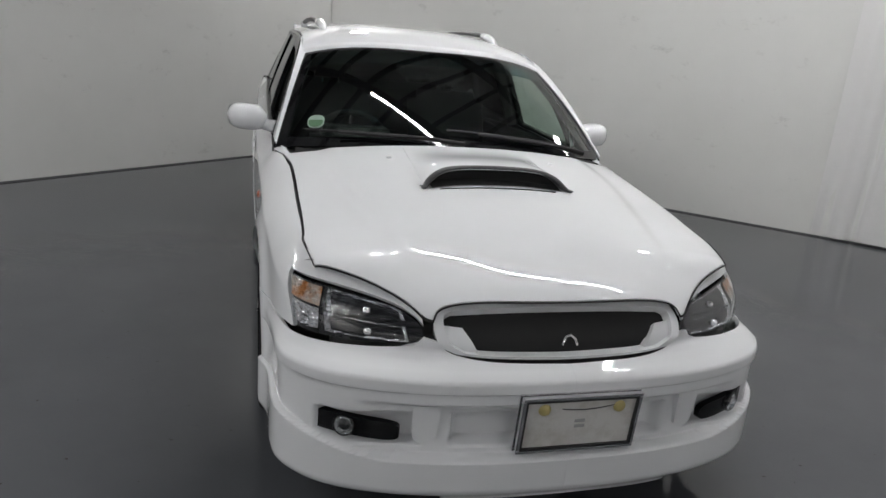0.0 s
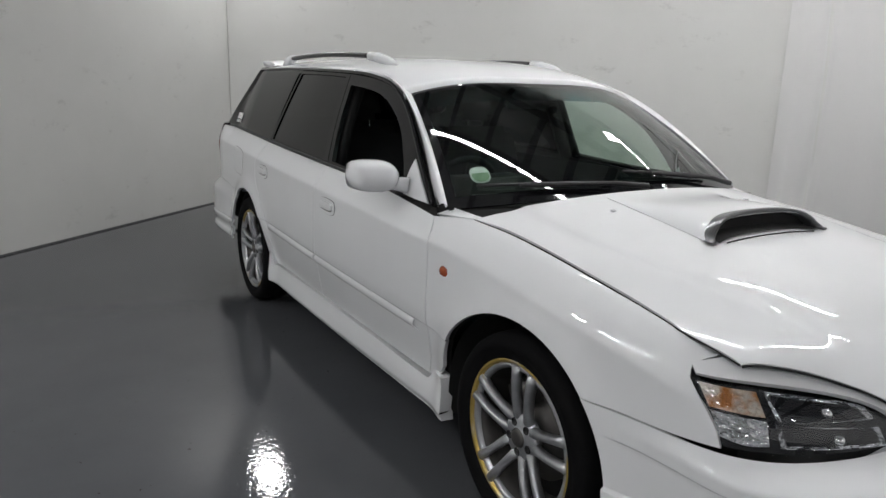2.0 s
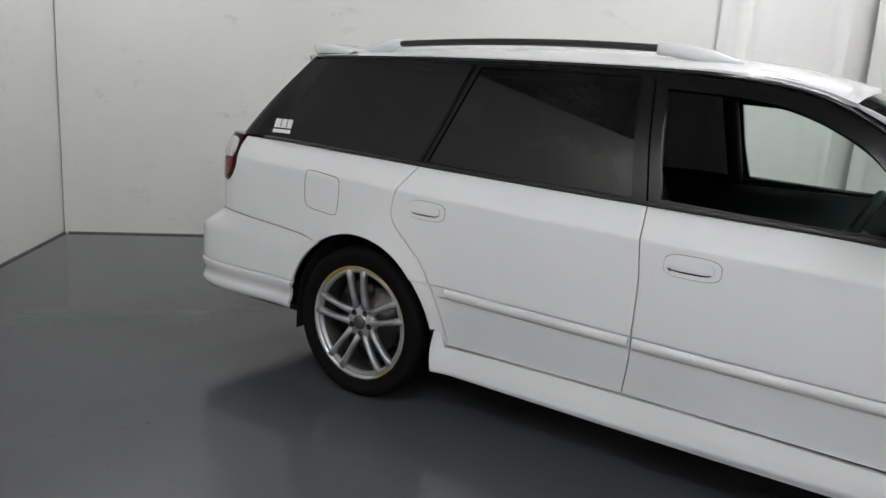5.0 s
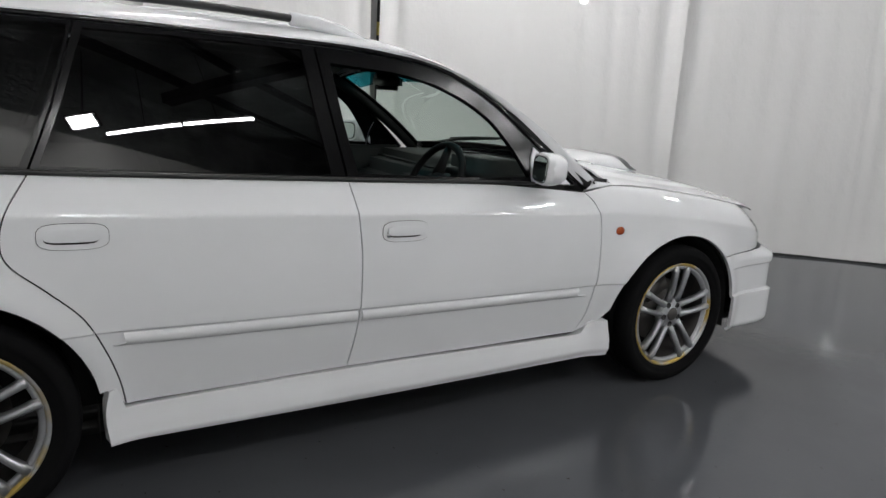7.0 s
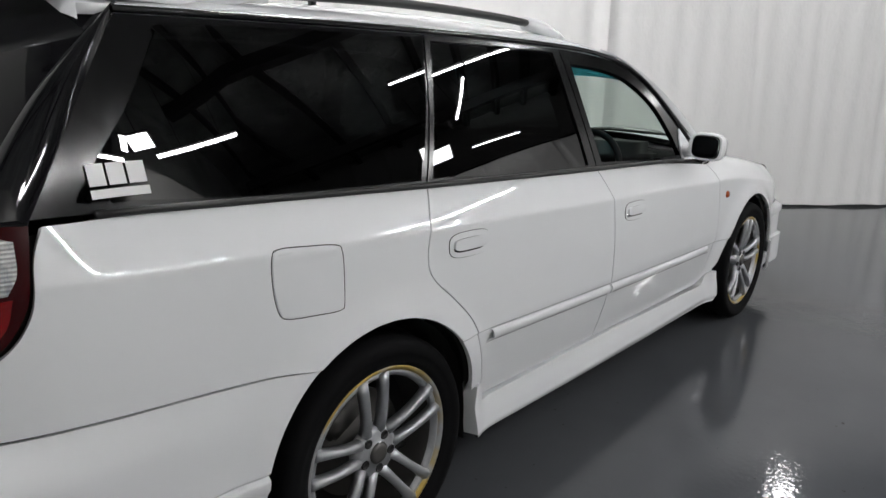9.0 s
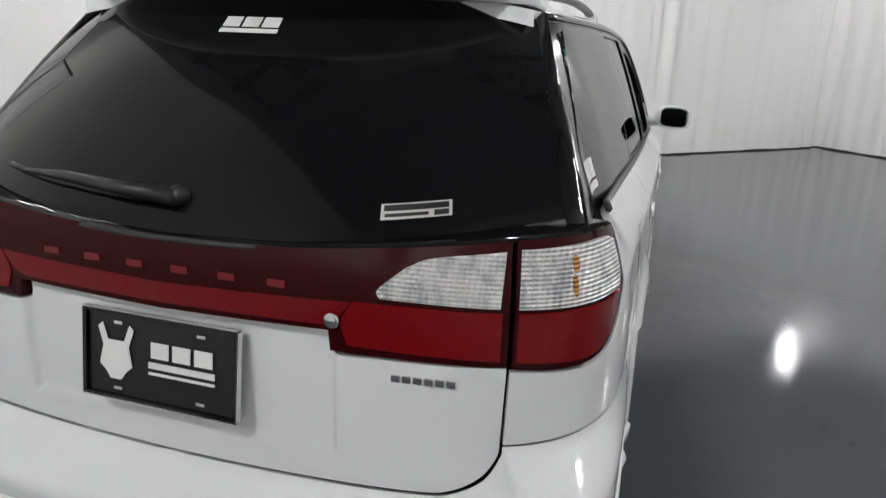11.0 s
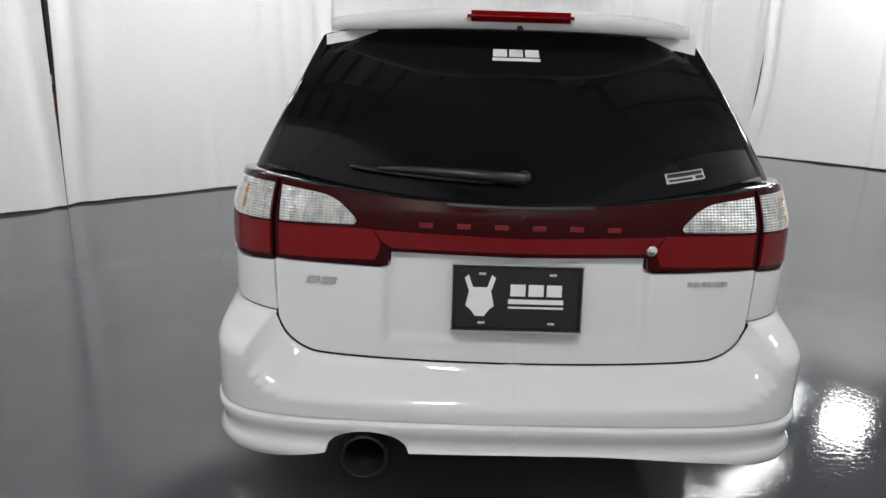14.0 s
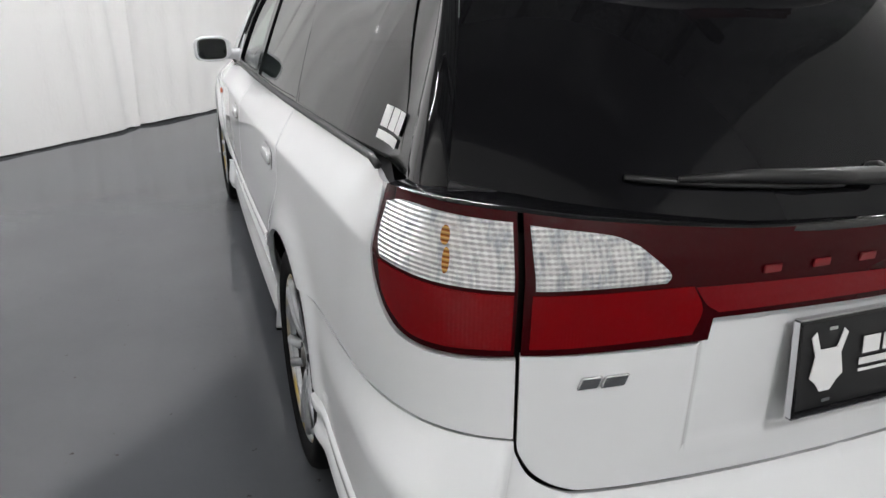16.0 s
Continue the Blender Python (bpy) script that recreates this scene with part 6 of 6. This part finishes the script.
sm = Matrix((( *[e1s.x, e1s.cross(e2s).x * -1, e2s.x], stk.x), (*[e1s.y, e1s.cross(e2s).y * -1, e2s.y], stk.y), (*[e1s.z, e1s.cross(e2s).z * -1, e2s.z], stk.z), (0, 0, 0, 1)))
disc = mark("inspection_sticker", oval(0, 0, 0.036, 0.040, 24, 2.6), sm @ Matrix.Translation((0, 0.008, 0)), WHITE_LABEL, car, 0.001)
disc["label"] = "round white and green windscreen sticker"
mark("green_half", [(x, min(z, 0.006)) for x, z in oval(0, -0.006, 0.031, 0.030, 24, 2.2)], sm @ Matrix.Translation((0, 0.0045, 0)), GREEN_LABEL, disc, 0.001)


# ---- curtains ----
def curtain(name, run, top, label, seed, full=1.0, head=None, tail=None):
    """A hung cloth along a run of (u, v), with folds that deepen towards its ends and a lifted hem.
    head and tail: how far the two upright edges stand off the run at a height."""
    rnd = random.Random(seed)
    p = np.array(run, float)
    seg = np.concatenate([[0], np.cumsum(np.hypot(*np.diff(p, axis=0).T))])
    L = seg[-1]
    n = int(L / 0.03)
    waves = [(rnd.uniform(5, 30), rnd.uniform(0, 6.3), rnd.uniform(0.3, 1.0)) for _ in range(9)]
    folds = [(rnd.uniform(0, L), rnd.uniform(0.02, 0.06), rnd.uniform(0.015, 0.05) * full) for _ in range(int(L * 1.5))] + [(0.1, 0.07, 0.05), (L - 0.1, 0.07, 0.05)]
    hem_lift = lambda s: 0.015 + 0.02 * abs(noise.noise(Vector((s * 1.3, 7.1, seed))))

    def cloth(s, h, off=0.0):
        edge = (head(top * h) * max(0.0, 1 - s / 0.5) if head else 0.0) + (tail(top * h) * max(0.0, 1 - (L - s) / 0.5) if tail else 0.0)
        u, v = np.interp(s, seg, p[:, 0]), np.interp(s, seg, p[:, 1])
        du, dv = np.interp(s + 0.01, seg, p[:, 0]) - np.interp(s - 0.01, seg, p[:, 0]), np.interp(s + 0.01, seg, p[:, 1]) - np.interp(s - 0.01, seg, p[:, 1])
        l = math.hypot(du, dv) or 1
        o = off + sum(a * math.sin(f * s + ph + 0.5 * math.sin(2.2 * h + f)) for f, ph, a in waves) * (0.0035 + 0.003 * (1 - h)) * full
        o += sum(d * math.exp(-(((s - c - 0.05 * math.sin(3 * h + c)) / w) ** 2)) for c, w, d in folds)
        o += 0.02 * noise.noise(Vector((s * 1.1, h * 2.5, seed)))
        # slack creases that run aslant across the cloth
        o += 0.010 * full ** 0.5 * noise.ridged_multi_fractal(Vector((s * 0.9 + h * 1.3, h * 1.1 - s * 0.35, seed * 3.1)), 1.0, 2.0, 2, 1.0, 2.0) * (1 - 0.5 * h)
        return room(u + dv / l * o * -1 + edge * du / l, v + du / l * o + edge * dv / l, hem_lift(s) + (top - 0.02) * h)

    def sheet(levels, off=0.0):
        bm = bmesh.new()
        rows = [[bm.verts.new(cloth(L * i / n, h, off)) for i in range(n + 1)] for h in levels]
        for a, b in zip(rows, rows[1:]):
            for i in range(n):
                bm.faces.new((a[i], a[i + 1], b[i + 1], b[i]))
        bmesh.ops.recalc_face_normals(bm, faces=bm.faces)
        return bm

    ob = part(name, sheet([j / 26 for j in range(27)]), CURTAIN, None)
    # the hem is folded over and sewn on both faces
    for off in (-0.005, 0.005):
        part("hem", sheet([(0.002 + 0.10 * k / 3) / top for k in range(4)], off), CURTAIN, ob, "turned and stitched hem")
    return tagged(ob, label, "curtain", "white curtains", "")


CT = 2.95
curtain("curtain", [(1.98, 3.63), (3.35, 3.60)], CT, "white cloth curtain drawn over the painted wall", 1)
slit = lambda z: 0.024 * step(0.15, 1.9, z)  # the gap that narrows towards the floor
lean = lambda z: 0.065 * z  # the seam that leans
part_way = lambda z: 0.08 * math.sin(math.pi * min(1.0, max(0.0, (z - 0.12) / 1.85))) - 0.03
curtain("curtain", [(3.55, 3.55), (3.54, 1.12)], CT, "white cloth curtain hanging to the floor", 2, 0.3, tail=lambda z: -slit(z))
curtain("curtain", [(3.60, 1.10), (3.52, -1.6)], CT, "white cloth curtain hanging to the floor beside a gap", 3, 0.3, head=slit)
curtain("curtain", [(3.56, -1.57), (3.54, -4.7)], CT, "white cloth curtain with soft folds", 4, 0.35)
curtain("curtain", [(3.60, -4.66), (3.52, -7.80)], CT, "white cloth curtain with soft folds", 5, 0.45)
curtain("curtain", [(3.60, -7.70), (1.53, -7.76)], CT, "white cloth curtain with deep folds and a gap", 6, tail=lean)
curtain("curtain", [(1.53, -7.72), (-1.0, -7.74)], CT, "white cloth curtain with deep folds", 7, head=lambda z: lean(z) + part_way(z))
curtain("curtain", [(-0.97, -7.78), (-3.45, -7.74)], CT, "white cloth curtain with deep folds", 8)
track = part("curtain_track", tube([room(1.9, 3.60, CT + 0.02), room(3.55, 3.58, CT + 0.02), room(3.56, -7.72, CT + 0.02), room(-3.5, -7.74, CT + 0.02)], 0.02, 8), STEEL_BLACK, None)
tagged(track, "dark steel rail that carries the curtains", "curtain rail")
pipe = tagged(part("pipe", tube([room(3.70, 1.11, 0.0), room(3.70, 1.11, WALL_H)], 0.03, 10), STEEL_BLACK, None), "dark upright pipe with coloured bands behind the curtain gap", "pipe")
for z0, z1, tone in ((0.80, 0.93, (0.62, 0.12, 0.03)), (1.00, 1.08, (0.65, 0.65, 0.63)), (1.68, 1.80, (0.62, 0.50, 0.12))):
    part("band", tube([room(3.70, 1.11, z0), room(3.70, 1.11, z1)], 0.0315, 10), material("pipe_band", tone, 0.5), pipe, "coloured tape band")

# ---- roof members ----
for k in range(11):
    u = U0 + 0.32 + 0.74 * k
    tagged(part("purlin", room_box(u - 0.045, u + 0.045, V0 - 2.2, V1, WALL_H - 0.17, WALL_H - 0.001), STEEL_BLACK, None, "", False), "black steel purlin under the foil roof lining", "beam", "roof purlins")
for v in (-8.2, -3.75, 0.42, 2.75):
    tagged(part("roof_girder", room_box(U0, U1 + 0.9, v - 0.09, v + 0.09, WALL_H - 0.42, WALL_H - 0.175), STEEL_BLACK, None, "", False), "black steel roof girder under the purlins", "beam", "roof girders")


# ---- lamps ----
def strip_light(a, b, z, n, r=0.022):
    """A row of n tubes hung end to end from a to b."""
    a, b = room(*a, z), room(*b, z)
    for k in range(n):
        p, q = a.lerp(b, (k + 0.02) / n), a.lerp(b, (k + 0.98) / n)
        lamp = tagged(empty("tube_light", p), "lit white tube light on a slim batten under the roof", "tube light", "tube lights")
        part("tube", tube([p, q], r, 10), TUBE, lamp)
        part("batten", tube([p + Vector((0, 0, 0.045)), q + Vector((0, 0, 0.045))], 0.022, 4), STEEL_BLACK, lamp)
        part("hanger", tube([p.lerp(q, 0.5) + Vector((0, 0, 0.05)), p.lerp(q, 0.5) + Vector((0, 0, WALL_H - 0.16 - z))], 0.004, 5), STEEL_BLACK, lamp)


LZ = 3.6
strip_light((-0.47, 0.03), (3.30, -0.10), LZ, 3, 0.027)
strip_light((1.95, 2.65), (3.45, 2.50), LZ + 0.2, 2, 0.007)
strip_light((-0.05, -4.45), (-0.22, -6.0), LZ, 2, 0.015)
strip_light((-3.46, -2.62), (-2.25, -3.15), LZ - 0.25, 2, 0.026)
strip_light((-0.95, -3.90), (0.95, -4.25), LZ, 2, 0.014)
strip_light((-0.10, -7.20), (0.80, -7.42), LZ - 0.3, 1, 0.010)


def square_light(u, v, z, w, down=(0, 0, -1), glow=PANEL_LIT):
    p = room(u, v, z)
    lamp = tagged(empty("panel_light", p), "lit square white panel lamp in a black housing", "panel light", "panel lights")
    m = Matrix.Translation(p) @ Vector(down).to_track_quat("-Z", "Y").to_matrix().to_4x4()
    part("diffuser", box((-w / 2, -w / 2, -0.004), (w / 2, w / 2, 0.004), 0, m), glow, lamp, "", False)
    part("housing", box((-w / 2 - 0.02, -w / 2 - 0.02, 0.006), (w / 2 + 0.02, w / 2 + 0.02, 0.06), 0.008, m), STEEL_BLACK, lamp, "", False)
    part("hanger", tube([p + Vector((0, 0, 0.05)), Vector((p.x, p.y, WALL_H - 0.17))], 0.006, 6), STEEL_BLACK, lamp)


square_light(-0.66, -7.0, 3.35, 0.48, (0.25, 0.25, -1))
square_light(1.80, 2.45, 3.7, 0.20)
square_light(-3.34, -2.22, 3.35, 0.20, (0.7, 0.3, -1), FLOOD_LIT)
square_light(-3.08, 3.42, 3.2, 0.28, (-0.25, -1, -1.1), FLOOD_LIT)
square_light(3.25, -3.75, 3.1, 0.20, (-1, 1, -1.6))
square_light(3.22, -7.45, 3.05, 0.26, (-1, 1, -1.2))
for u, v, z in ((13.0, -0.1, 3.2), (12.9, -5.9, 3.6)):
    p = room(u, v, z)
    bay = tagged(empty("bay_lamp", p), "round lit lamp shining through the curtain from beyond", "lamp", "lamps beyond the curtain")
    part("globe", lathe([(0, -0.10), (0.075, -0.07), (0.10, 0), (0.075, 0.07), (0, 0.10)], Matrix.Translation(p), 20), TUBE, bay)
    part("cord", tube([p + Vector((0, 0, 0.09)), Vector((p.x, p.y, WALL_H))], 0.01, 6), STEEL_BLACK, bay)
